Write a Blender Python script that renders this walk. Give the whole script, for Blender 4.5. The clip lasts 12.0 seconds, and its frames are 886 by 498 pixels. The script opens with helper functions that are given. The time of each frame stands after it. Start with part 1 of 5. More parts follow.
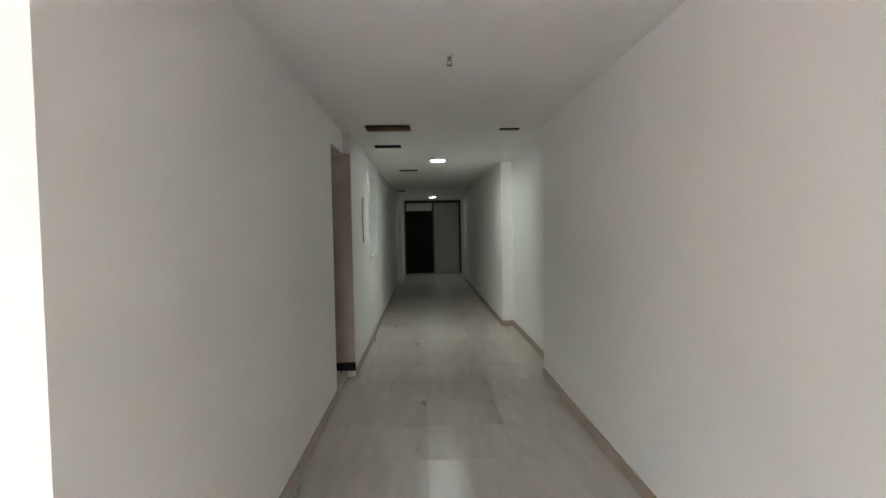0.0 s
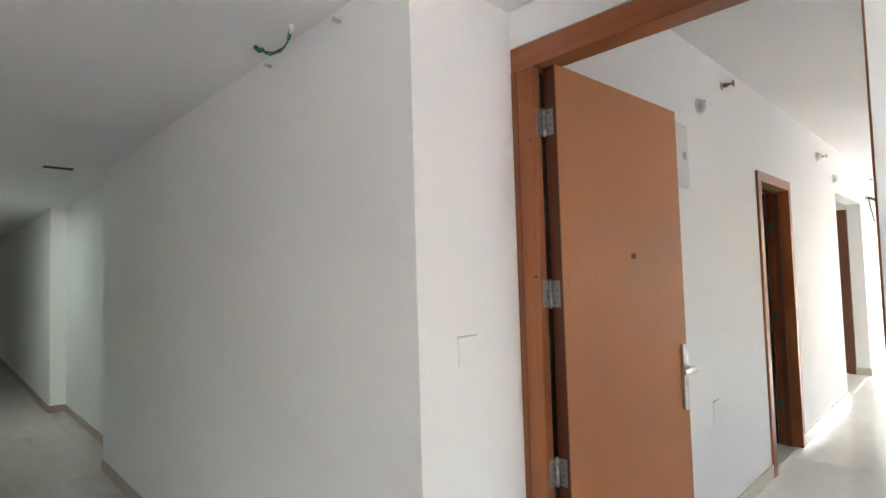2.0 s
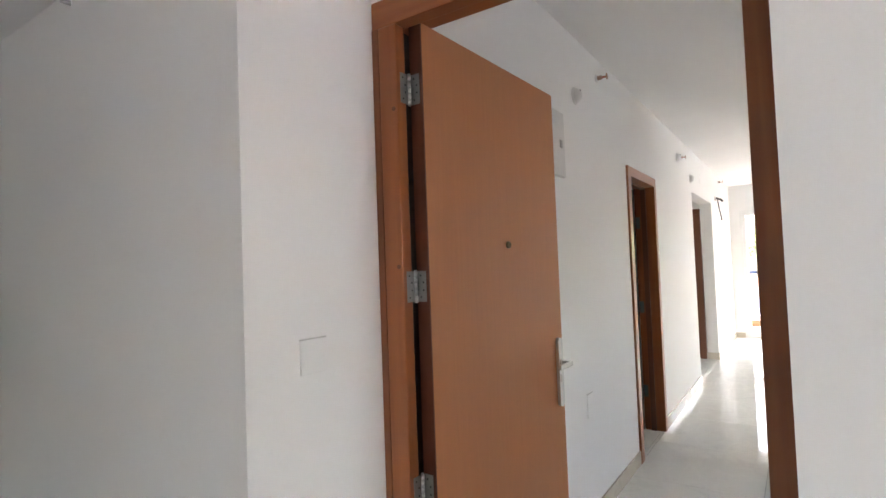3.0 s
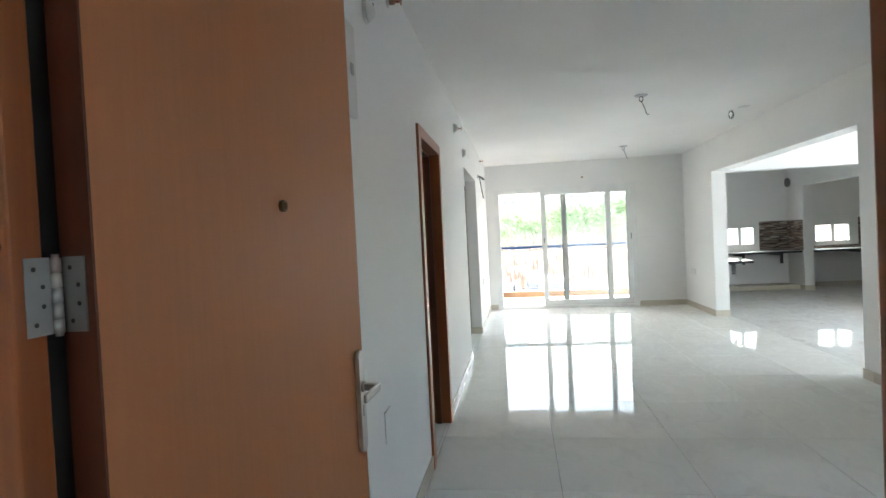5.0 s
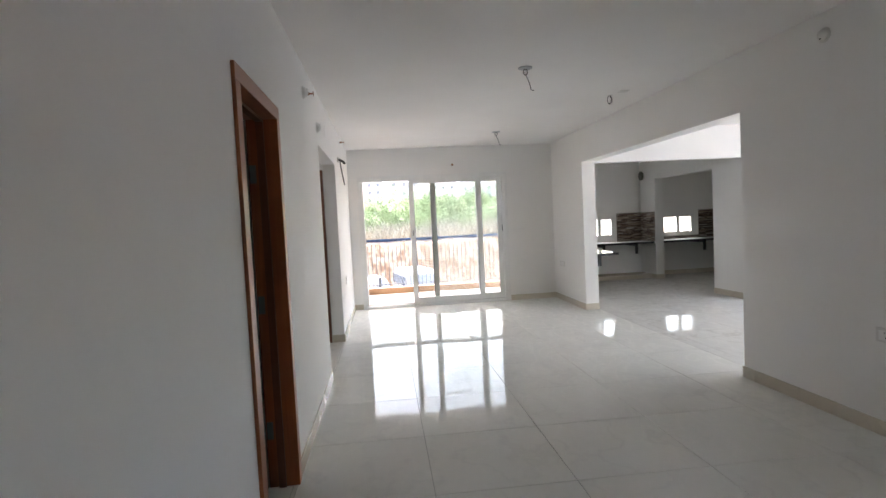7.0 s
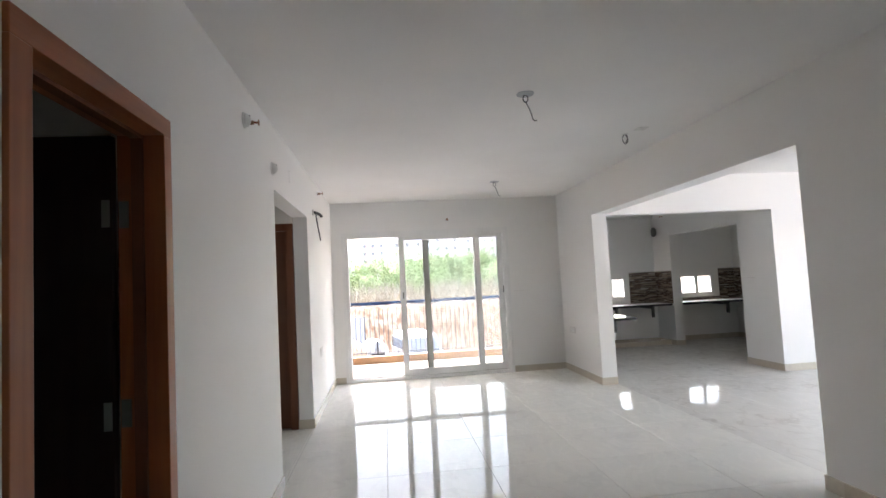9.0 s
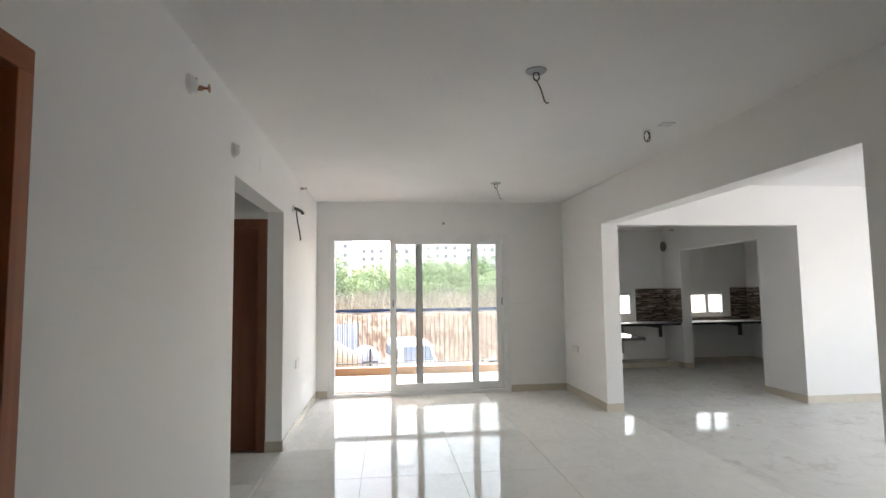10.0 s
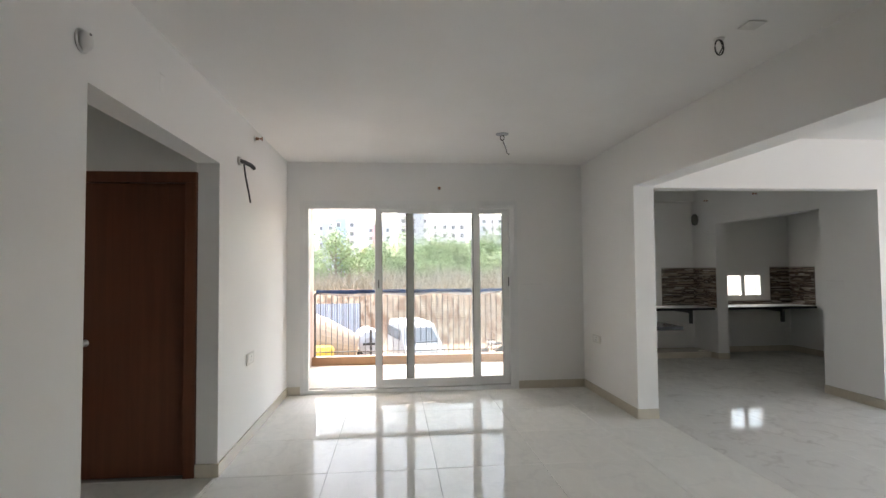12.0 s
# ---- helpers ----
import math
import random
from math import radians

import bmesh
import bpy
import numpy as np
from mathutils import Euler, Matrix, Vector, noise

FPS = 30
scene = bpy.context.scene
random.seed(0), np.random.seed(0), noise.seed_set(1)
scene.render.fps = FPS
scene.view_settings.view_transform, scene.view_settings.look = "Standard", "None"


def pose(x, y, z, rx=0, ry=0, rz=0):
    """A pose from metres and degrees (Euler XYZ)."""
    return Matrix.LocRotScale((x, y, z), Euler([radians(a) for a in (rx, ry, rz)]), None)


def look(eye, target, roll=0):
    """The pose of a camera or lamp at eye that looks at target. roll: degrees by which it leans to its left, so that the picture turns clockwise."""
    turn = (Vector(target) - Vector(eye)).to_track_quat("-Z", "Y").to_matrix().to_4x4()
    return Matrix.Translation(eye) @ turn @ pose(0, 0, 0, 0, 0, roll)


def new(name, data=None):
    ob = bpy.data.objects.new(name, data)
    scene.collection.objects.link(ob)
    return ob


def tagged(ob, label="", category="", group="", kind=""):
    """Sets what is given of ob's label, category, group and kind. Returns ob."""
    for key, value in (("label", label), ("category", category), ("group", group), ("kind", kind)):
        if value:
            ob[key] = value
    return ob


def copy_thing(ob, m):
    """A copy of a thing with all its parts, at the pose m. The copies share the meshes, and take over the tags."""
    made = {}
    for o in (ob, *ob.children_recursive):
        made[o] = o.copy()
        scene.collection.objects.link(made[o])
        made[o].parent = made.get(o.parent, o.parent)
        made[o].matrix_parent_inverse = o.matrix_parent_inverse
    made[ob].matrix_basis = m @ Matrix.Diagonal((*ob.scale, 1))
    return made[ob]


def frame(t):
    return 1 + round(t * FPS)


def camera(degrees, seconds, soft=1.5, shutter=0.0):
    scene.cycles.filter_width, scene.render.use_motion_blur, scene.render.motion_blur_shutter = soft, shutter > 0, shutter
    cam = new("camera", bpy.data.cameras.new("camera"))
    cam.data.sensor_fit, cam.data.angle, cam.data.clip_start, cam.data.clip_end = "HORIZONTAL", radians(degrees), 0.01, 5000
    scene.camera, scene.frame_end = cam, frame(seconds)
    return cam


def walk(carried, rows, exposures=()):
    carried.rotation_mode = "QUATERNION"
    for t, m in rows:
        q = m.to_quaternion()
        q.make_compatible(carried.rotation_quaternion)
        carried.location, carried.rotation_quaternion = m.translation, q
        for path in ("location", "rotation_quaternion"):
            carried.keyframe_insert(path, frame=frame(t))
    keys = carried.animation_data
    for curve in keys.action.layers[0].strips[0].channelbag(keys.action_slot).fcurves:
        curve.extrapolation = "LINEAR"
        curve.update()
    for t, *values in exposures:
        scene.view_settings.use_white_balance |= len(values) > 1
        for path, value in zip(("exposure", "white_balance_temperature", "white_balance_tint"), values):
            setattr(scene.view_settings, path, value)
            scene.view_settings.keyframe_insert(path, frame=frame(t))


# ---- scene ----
cam = camera(80.1, 12.0)
PATH = [
    (0, (1.311, 0.64, 1.447), (1.383, 2.637, 1.372), -1.1),
    (0.5, (1.312, 0.627, 1.452), (1.428, 2.622, 1.358), -1.0),
    (1, (1.316, 0.644, 1.452), (1.907, 2.554, 1.504), -1.7),
    (1.5, (1.356, 0.659, 1.465), (2.452, 2.329, 1.552), -1.3),
    (2, (1.455, 0.688, 1.477), (2.848, 2.12, 1.573), -1.7),
    (2.5, (1.577, 0.731, 1.474), (3.136, 1.982, 1.558), -2.5),
    (3, (1.731, 0.785, 1.449), (3.389, 1.902, 1.522), -2.1),
    (5, (2.469, 1.206, 1.444), (4.448, 1.492, 1.4), -2.8),
    (5.5, (2.731, 1.264, 1.421), (4.725, 1.39, 1.326), -2.4),
    (6, (3.002, 1.347, 1.469), (4.994, 1.2, 1.375), -2.6),
    (6.5, (3.199, 1.326, 1.454), (5.185, 1.112, 1.353), -3.3),
    (7, (3.455, 1.23, 1.472), (5.44, 1.011, 1.366), -2.8),
    (9, (4.418, 0.967, 1.468), (6.402, 0.751, 1.592), -3.0),
    (9.5, (4.699, 0.875, 1.453), (6.683, 0.659, 1.583), -2.2),
    (10, (5.035, 0.829, 1.481), (7.018, 0.612, 1.635), -0.8),
    (10.5, (5.325, 0.754, 1.462), (7.308, 0.538, 1.616), -2.8),
    (11, (5.654, 0.652, 1.459), (7.635, 0.441, 1.635), -2.6),
    (11.5, (5.952, 0.602, 1.429), (7.939, 0.399, 1.525), -1.4),
    (12, (6.266, 0.548, 1.46), (8.256, 0.36, 1.537), -0.5),
]
EXPOSURES = [(0.0, 5.15, 7450, 16), (0.5, 5.1, 7400, 16), (1.0, 5.5, 7100, 13), (1.5, 5.35, 7050, 12), (2.0, 5.02, 6950, 13), (2.5, 4.7, 6950, 14), (3.0, 4.65, 6950, 15), (5.0, 4.03, 6300, 5), (5.5, 4.02, 6250, 4), (6.5, 3.62, 6550, 11), (7.2, 3.46, 6650, 15), (9.0, 3.48, 6650, 15), (10.0, 3.26, 6800, 12), (12.0, 2.9, 6850, 12)]
walk(cam, [(t, look(eye, target, roll)) for t, eye, target, roll in PATH], EXPOSURES)

# ---------- world and light ----------
world = bpy.data.worlds.new("sky")
scene.world = world
world.use_nodes = True
wn = world.node_tree.nodes
sky = wn.new("ShaderNodeTexSky")
sky.sky_type = 'NISHITA'
sky.sun_disc = False
sky.sun_elevation = radians(60)
sky.sun_rotation = radians(79)
sky.air_density, sky.dust_density, sky.ozone_density = 1.3, 4.0, 1.0
wn["Background"].inputs["Strength"].default_value = 0.18
world.node_tree.links.new(sky.outputs["Color"], wn["Background"].inputs["Color"])

sun_data = bpy.data.lights.new("sun", 'SUN')
sun_data.energy, sun_data.angle, sun_data.color = 0.5, radians(10), (1.0, 0.95, 0.87)
sun = new("sun", sun_data)
# the hazy sun stands high over the open plot, before the balcony
sun.matrix_basis = look((40, 8, 70), (0, 0, 0))


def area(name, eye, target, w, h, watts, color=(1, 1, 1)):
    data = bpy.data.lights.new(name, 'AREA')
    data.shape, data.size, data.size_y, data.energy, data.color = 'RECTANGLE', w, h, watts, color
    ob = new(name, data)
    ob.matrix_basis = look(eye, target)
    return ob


# daylight in the dining windows (west one unseen, added) and small kitchen windows
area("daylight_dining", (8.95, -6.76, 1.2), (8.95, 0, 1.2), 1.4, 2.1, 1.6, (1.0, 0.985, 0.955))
# West lamp and its window are added to lift the dim balcony wall.
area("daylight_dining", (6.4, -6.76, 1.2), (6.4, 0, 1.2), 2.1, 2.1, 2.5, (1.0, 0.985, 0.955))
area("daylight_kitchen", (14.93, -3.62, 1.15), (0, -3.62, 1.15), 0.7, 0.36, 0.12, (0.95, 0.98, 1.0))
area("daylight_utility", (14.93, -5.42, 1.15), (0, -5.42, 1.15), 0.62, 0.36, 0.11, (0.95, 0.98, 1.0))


# ---------- materials ----------
def material(name, color, rough=0.5, metal=0.0, second=None, scale=8.0, mix=1.0, bump=0.0, bump_scale=200.0, stretch=(1, 1, 1), contrast=(0.35, 0.65), rough_var=0.0, spec=0.5, fine=None, rand=False):
    """A node material: base colour varied between two tones at a large and a small scale, with fine relief."""
    m = bpy.data.materials.new(name)
    m.use_nodes = True
    nt = m.node_tree
    N, L = nt.nodes, nt.links
    b = N["Principled BSDF"]
    b.inputs["Roughness"].default_value, b.inputs["Metallic"].default_value = rough, metal
    b.inputs["Specular IOR Level"].default_value = spec
    tc = N.new("ShaderNodeTexCoord")
    mp = N.new("ShaderNodeMapping")
    mp.inputs["Scale"].default_value = stretch
    L.new(tc.outputs["Object"], mp.inputs["Vector"])
    if rand:
        oi, off = N.new("ShaderNodeObjectInfo"), N.new("ShaderNodeVectorMath")
        off.operation = 'MULTIPLY_ADD'
        off.inputs[1].default_value = (31, 47, 17)
        L.new(oi.outputs["Random"], off.inputs[0])
        L.new(tc.outputs["Object"], off.inputs[2])
        L.new(off.outputs[0], mp.inputs["Vector"])
    if second is None:
        second = tuple(c * 0.93 for c in color)
    n1 = N.new("ShaderNodeTexNoise")
    n1.inputs["Scale"].default_value, n1.inputs["Detail"].default_value = scale, 5
    L.new(mp.outputs["Vector"], n1.inputs["Vector"])
    r1 = N.new("ShaderNodeMapRange")
    r1.inputs["From Min"].default_value, r1.inputs["From Max"].default_value = contrast
    L.new(n1.outputs["Fac"], r1.inputs["Value"])
    mx = N.new("ShaderNodeMix")
    mx.data_type = 'RGBA'
    mx.inputs[6].default_value, mx.inputs[7].default_value = (*color, 1), (*second, 1)
    L.new(r1.outputs["Result"], mx.inputs[0])
    out = mx.outputs[2]
    if fine:
        n2 = N.new("ShaderNodeTexNoise")
        n2.inputs["Scale"].default_value, n2.inputs["Detail"].default_value = fine, 3
        L.new(mp.outputs["Vector"], n2.inputs["Vector"])
        h = N.new("ShaderNodeHueSaturation")
        r2 = N.new("ShaderNodeMapRange")
        r2.inputs["To Min"].default_value, r2.inputs["To Max"].default_value = 0.88, 1.12
        L.new(n2.outputs["Fac"], r2.inputs["Value"])
        L.new(r2.outputs["Result"], h.inputs["Value"])
        L.new(out, h.inputs["Color"])
        out = h.outputs["Color"]
    L.new(out, b.inputs["Base Color"])
    if rough_var:
        r3 = N.new("ShaderNodeMapRange")
        r3.inputs["To Min"].default_value, r3.inputs["To Max"].default_value = rough - rough_var, rough + rough_var
        L.new(n1.outputs["Fac"], r3.inputs["Value"])
        L.new(r3.outputs["Result"], b.inputs["Roughness"])
    if bump:
        n3 = N.new("ShaderNodeTexNoise")
        n3.inputs["Scale"].default_value, n3.inputs["Detail"].default_value = bump_scale, 3
        L.new(mp.outputs["Vector"], n3.inputs["Vector"])
        bp = N.new("ShaderNodeBump")
        bp.inputs["Strength"].default_value, bp.inputs["Distance"].default_value = bump, 0.002
        L.new(n3.outputs["Fac"], bp.inputs["Height"])
        L.new(bp.outputs["Normal"], b.inputs["Normal"])
    return m


def marble(name, base, vein, amount, rough, spec=0.5, film=None):
    """Polished vitrified tile with soft veins, each tile with its own cut of the pattern; film: streaky matt share that
    mutes reflections.
    """
    m = bpy.data.materials.new(name)
    m.use_nodes = True
    N, L = m.node_tree.nodes, m.node_tree.links
    b = N["Principled BSDF"]
    b.inputs["Specular IOR Level"].default_value = spec
    tc, oi = N.new("ShaderNodeTexCoord"), N.new("ShaderNodeObjectInfo")
    off = N.new("ShaderNodeVectorMath")
    off.operation = 'MULTIPLY_ADD'
    off.inputs[1].default_value = (37, 23, 11)
    L.new(oi.outputs["Random"], off.inputs[0])
    L.new(tc.outputs["Object"], off.inputs[2])
    warp = N.new("ShaderNodeTexNoise")
    warp.inputs["Scale"].default_value, warp.inputs["Detail"].default_value = 2.2, 6
    L.new(off.outputs[0], warp.inputs["Vector"])
    sh = N.new("ShaderNodeMath")
    sh.operation = 'SUBTRACT'
    sh.inputs[1].default_value = 0.5
    L.new(warp.outputs["Fac"], sh.inputs[0])
    ab = N.new("ShaderNodeMath")
    ab.operation = 'ABSOLUTE'
    L.new(sh.outputs[0], ab.inputs[0])
    vr = N.new("ShaderNodeMapRange")
    vr.inputs["From Min"].default_value, vr.inputs["From Max"].default_value = 0.0, 0.03
    vr.inputs["To Min"].default_value, vr.inputs["To Max"].default_value = amount, 0.0
    L.new(ab.outputs[0], vr.inputs["Value"])
    cloud = N.new("ShaderNodeTexNoise")
    cloud.inputs["Scale"].default_value, cloud.inputs["Detail"].default_value = 3.0, 4
    L.new(off.outputs[0], cloud.inputs["Vector"])
    cr = N.new("ShaderNodeMapRange")
    cr.inputs["From Min"].default_value, cr.inputs["From Max"].default_value = 0.3, 0.75
    L.new(cloud.outputs["Fac"], cr.inputs["Value"])
    gate = N.new("ShaderNodeMath")
    gate.operation = 'MULTIPLY'
    L.new(vr.outputs["Result"], gate.inputs[0])
    L.new(cr.outputs["Result"], gate.inputs[1])
    soft = N.new("ShaderNodeMath")
    soft.operation = 'MULTIPLY_ADD'
    soft.inputs[1].default_value = amount * 0.25
    L.new(cr.outputs["Result"], soft.inputs[0])
    L.new(gate.outputs[0], soft.inputs[2])
    mx = N.new("ShaderNodeMix")
    mx.data_type = 'RGBA'
    mx.inputs[6].default_value, mx.inputs[7].default_value = (*base, 1), (*vein, 1)
    L.new(soft.outputs[0], mx.inputs[0])
    L.new(mx.outputs[2], b.inputs["Base Color"])
    b.inputs["Roughness"].default_value = rough
    rr = N.new("ShaderNodeMapRange")
    rr.inputs["To Min"].default_value, rr.inputs["To Max"].default_value = rough * 0.6, rough * 1.6
    L.new(cloud.outputs["Fac"], rr.inputs["Value"])
    L.new(rr.outputs["Result"], b.inputs["Roughness"])
    wav = N.new("ShaderNodeTexNoise")
    wav.inputs["Scale"].default_value, wav.inputs["Detail"].default_value = 3.5, 2
    L.new(off.outputs[0], wav.inputs["Vector"])
    bp = N.new("ShaderNodeBump")
    bp.inputs["Strength"].default_value, bp.inputs["Distance"].default_value = 0.10, 0.004
    L.new(wav.outputs["Fac"], bp.inputs["Height"])
    L.new(bp.outputs["Normal"], b.inputs["Normal"])
    # Matt share mixed in by streaks, to weaken overbright window reflections.
    if film:
        geo, mp = N.new("ShaderNodeNewGeometry"), N.new("ShaderNodeMapping")
        mp.inputs["Rotation"].default_value = (0, 0, 0.6)
        mp.inputs["Scale"].default_value = (1.0, 1.9, 1)
        streak = N.new("ShaderNodeTexNoise")
        streak.inputs["Scale"].default_value, streak.inputs["Detail"].default_value, streak.inputs["Distortion"].default_value = 1.7, 6, 1.8
        amt, matt_bsdf, mix = N.new("ShaderNodeMapRange"), N.new("ShaderNodeBsdfDiffuse"), N.new("ShaderNodeMixShader")
        ridge, size = N.new("ShaderNodeMath"), N.new("ShaderNodeMath")
        ridge.operation, size.operation = 'SUBTRACT', 'ABSOLUTE'
        ridge.inputs[1].default_value = 0.5
        amt.inputs["From Min"].default_value, amt.inputs["From Max"].default_value = 0.0, 0.05
        amt.inputs["To Min"].default_value, amt.inputs["To Max"].default_value = film[1], film[0]
        L.new(geo.outputs["Position"], mp.inputs["Vector"])
        L.new(mp.outputs["Vector"], streak.inputs["Vector"])
        L.new(streak.outputs["Fac"], ridge.inputs[0])
        L.new(ridge.outputs[0], size.inputs[0])
        L.new(size.outputs[0], amt.inputs["Value"])
        L.new(mx.outputs[2], matt_bsdf.inputs["Color"])
        L.new(amt.outputs["Result"], mix.inputs[0])
        L.new(b.outputs[0], mix.inputs[1])
        L.new(matt_bsdf.outputs[0], mix.inputs[2])
        L.new(mix.outputs[0], N["Material Output"].inputs["Surface"])
    return m


def wood(name, dark, light, rough, along=2, grain=26.0):
    """Polished veneer or solid timber with long grain along one axis."""
    m = bpy.data.materials.new(name)
    m.use_nodes = True
    N, L = m.node_tree.nodes, m.node_tree.links
    b = N["Principled BSDF"]
    tc, mp = N.new("ShaderNodeTexCoord"), N.new("ShaderNodeMapping")
    sc = [grain, grain, grain]
    sc[along] = grain * 0.045
    mp.inputs["Scale"].default_value = sc
    L.new(tc.outputs["Object"], mp.inputs["Vector"])
    n = N.new("ShaderNodeTexNoise")
    n.inputs["Scale"].default_value, n.inputs["Detail"].default_value, n.inputs["Distortion"].default_value = 1.0, 6, 0.6
    L.new(mp.outputs["Vector"], n.inputs["Vector"])
    r = N.new("ShaderNodeMapRange")
    r.inputs["From Min"].default_value, r.inputs["From Max"].default_value = 0.3, 0.7
    L.new(n.outputs["Fac"], r.inputs["Value"])
    big = N.new("ShaderNodeTexNoise")
    big.inputs["Scale"].default_value = 1.7
    L.new(tc.outputs["Object"], big.inputs["Vector"])
    av = N.new("ShaderNodeMath")
    av.operation = 'MULTIPLY_ADD'
    av.inputs[1].default_value = 0.45
    L.new(big.outputs["Fac"], av.inputs[0])
    half = N.new("ShaderNodeMath")
    half.operation = 'MULTIPLY'
    half.inputs[1].default_value = 0.6
    L.new(r.outputs["Result"], half.inputs[0])
    L.new(half.outputs[0], av.inputs[2])
    mx = N.new("ShaderNodeMix")
    mx.data_type = 'RGBA'
    mx.inputs[6].default_value, mx.inputs[7].default_value = (*dark, 1), (*light, 1)
    L.new(av.outputs[0], mx.inputs[0])
    L.new(mx.outputs[2], b.inputs["Base Color"])
    b.inputs["Roughness"].default_value = rough
    bp = N.new("ShaderNodeBump")
    bp.inputs["Strength"].default_value, bp.inputs["Distance"].default_value = 0.15, 0.001
    L.new(n.outputs["Fac"], bp.inputs["Height"])
    L.new(bp.outputs["Normal"], b.inputs["Normal"])
    return m


def plank_tile():
    """Satin wood-look porcelain, streaked along y, each tile a little different."""
    m = bpy.data.materials.new("plank_tile")
    m.use_nodes = True
    N, L = m.node_tree.nodes, m.node_tree.links
    b = N["Principled BSDF"]
    tc, oi, off, mp = N.new("ShaderNodeTexCoord"), N.new("ShaderNodeObjectInfo"), N.new("ShaderNodeVectorMath"), N.new("ShaderNodeMapping")
    off.operation = 'MULTIPLY_ADD'
    off.inputs[1].default_value = (31, 47, 17)
    mp.inputs["Scale"].default_value = (9, 1.6, 9)
    L.new(oi.outputs["Random"], off.inputs[0])
    L.new(tc.outputs["Object"], off.inputs[2])
    L.new(off.outputs[0], mp.inputs["Vector"])
    n = N.new("ShaderNodeTexNoise")
    n.inputs["Scale"].default_value, n.inputs["Detail"].default_value = 1.0, 4
    L.new(mp.outputs["Vector"], n.inputs["Vector"])
    ramp = N.new("ShaderNodeValToRGB")
    el = ramp.color_ramp.elements
    el[0].position, el[0].color = 0.25, (0.48, 0.415, 0.37, 1)
    el[1].position, el[1].color = 0.78, (0.645, 0.57, 0.515, 1)
    L.new(n.outputs["Fac"], ramp.inputs["Fac"])
    tone = N.new("ShaderNodeMapRange")
    tone.inputs["To Min"].default_value, tone.inputs["To Max"].default_value = 0.985, 1.015
    L.new(oi.outputs["Random"], tone.inputs["Value"])
    hs = N.new("ShaderNodeHueSaturation")
    L.new(tone.outputs["Result"], hs.inputs["Value"])
    L.new(ramp.outputs["Color"], hs.inputs["Color"])
    L.new(hs.outputs["Color"], b.inputs["Base Color"])
    rr = N.new("ShaderNodeMapRange")
    rr.inputs["To Min"].default_value, rr.inputs["To Max"].default_value = 0.24, 0.36
    L.new(n.outputs["Fac"], rr.inputs["Value"])
    L.new(rr.outputs["Result"], b.inputs["Roughness"])
    return m


WHITE = material("wall_paint", (0.865, 0.855, 0.83), 0.62, second=(0.835, 0.825, 0.80), scale=0.7, bump=0.05, bump_scale=140)
CEIL = material("ceiling_paint", (0.865, 0.855, 0.835), 0.75, second=(0.82, 0.81, 0.79), scale=0.9, bump=0.08, bump_scale=110)
TILE = marble("polished_tile", (0.83, 0.815, 0.76), (0.46, 0.45, 0.42), 0.20, 0.03, 0.10, (0.36, 0.64))
TILE_K = marble("veined_tile", (0.75, 0.735, 0.69), (0.38, 0.34, 0.30), 0.42, 0.045, 0.10, (0.42, 0.66))
SEAM = material("seam_gap_tone", (0.68, 0.665, 0.635), 0.8)
GROUT = material("grout", (0.42, 0.40, 0.37), 0.8)
SKIRT = marble("skirting_tile", (0.62, 0.56, 0.46), (0.48, 0.42, 0.34), 0.4, 0.22)
PLANK = plank_tile()
GROUT_C = material("corridor_grout", (0.44, 0.40, 0.36), 0.7)
SKIRT_C = material("corridor_skirting", (0.41, 0.315, 0.245), 0.4, second=(0.35, 0.265, 0.205), scale=6, fine=30)
TEAK = wood("teak_frame", (0.23, 0.062, 0.019), (0.41, 0.138, 0.045), 0.32)
TEAK_H = wood("teak_head", (0.23, 0.062, 0.019), (0.41, 0.138, 0.045), 0.32, along=1)
TEAK_X = wood("teak_casing_head", (0.23, 0.062, 0.019), (0.41, 0.138, 0.045), 0.32, along=0)
VENEER = wood("veneer_leaf", (0.49, 0.185, 0.068), (0.535, 0.205, 0.077), 0.52, grain=90)
TEAK_D = wood("dark_teak_edge", (0.16, 0.045, 0.015), (0.27, 0.088, 0.03), 0.36)
REDLIP = wood("dark_red_lipping", (0.085, 0.022, 0.010), (0.14, 0.038, 0.016), 0.4)
# near-black door tone; on the small room's leaf it paints in shade
BLACK_SHADE_DOOR = wood("black_brown_shade_door", (0.012, 0.007, 0.006), (0.020, 0.012, 0.009), 0.6)
PLASTER = material("bare_pink_plaster", (0.52, 0.43, 0.39), 0.85, second=(0.46, 0.37, 0.33), scale=4, bump=0.2, bump_scale=60)
BLACK_SHADE_DOOR.node_tree.nodes["Principled BSDF"].inputs["Specular IOR Level"].default_value = 0.12
DARKDOOR = wood("dark_door", (0.115, 0.036, 0.014), (0.18, 0.062, 0.026), 0.45)
STEEL = material("brushed_steel", (0.62, 0.61, 0.59), 0.30, 1.0, scale=40, bump=0.05)
UPVC = material("white_upvc", (0.85, 0.85, 0.83), 0.35, scale=3)
PLASTIC = material("white_plastic", (0.72, 0.71, 0.68), 0.42, scale=20)
DARKALU = material("dark_aluminium", (0.16, 0.17, 0.16), 0.4, 0.3, scale=10)
STILE_GREY = material("stile_grey", (0.62, 0.62, 0.59), 0.45, scale=10)
HINGE = material("dull_steel", (0.35, 0.355, 0.34), 0.5, 1.0, scale=30, bump=0.05)
# black for the sash gaskets and the painted shade in the door gap
RUBBER_AND_SHADE = material("gasket_and_gap_shade", (0.04, 0.04, 0.04), 0.6)
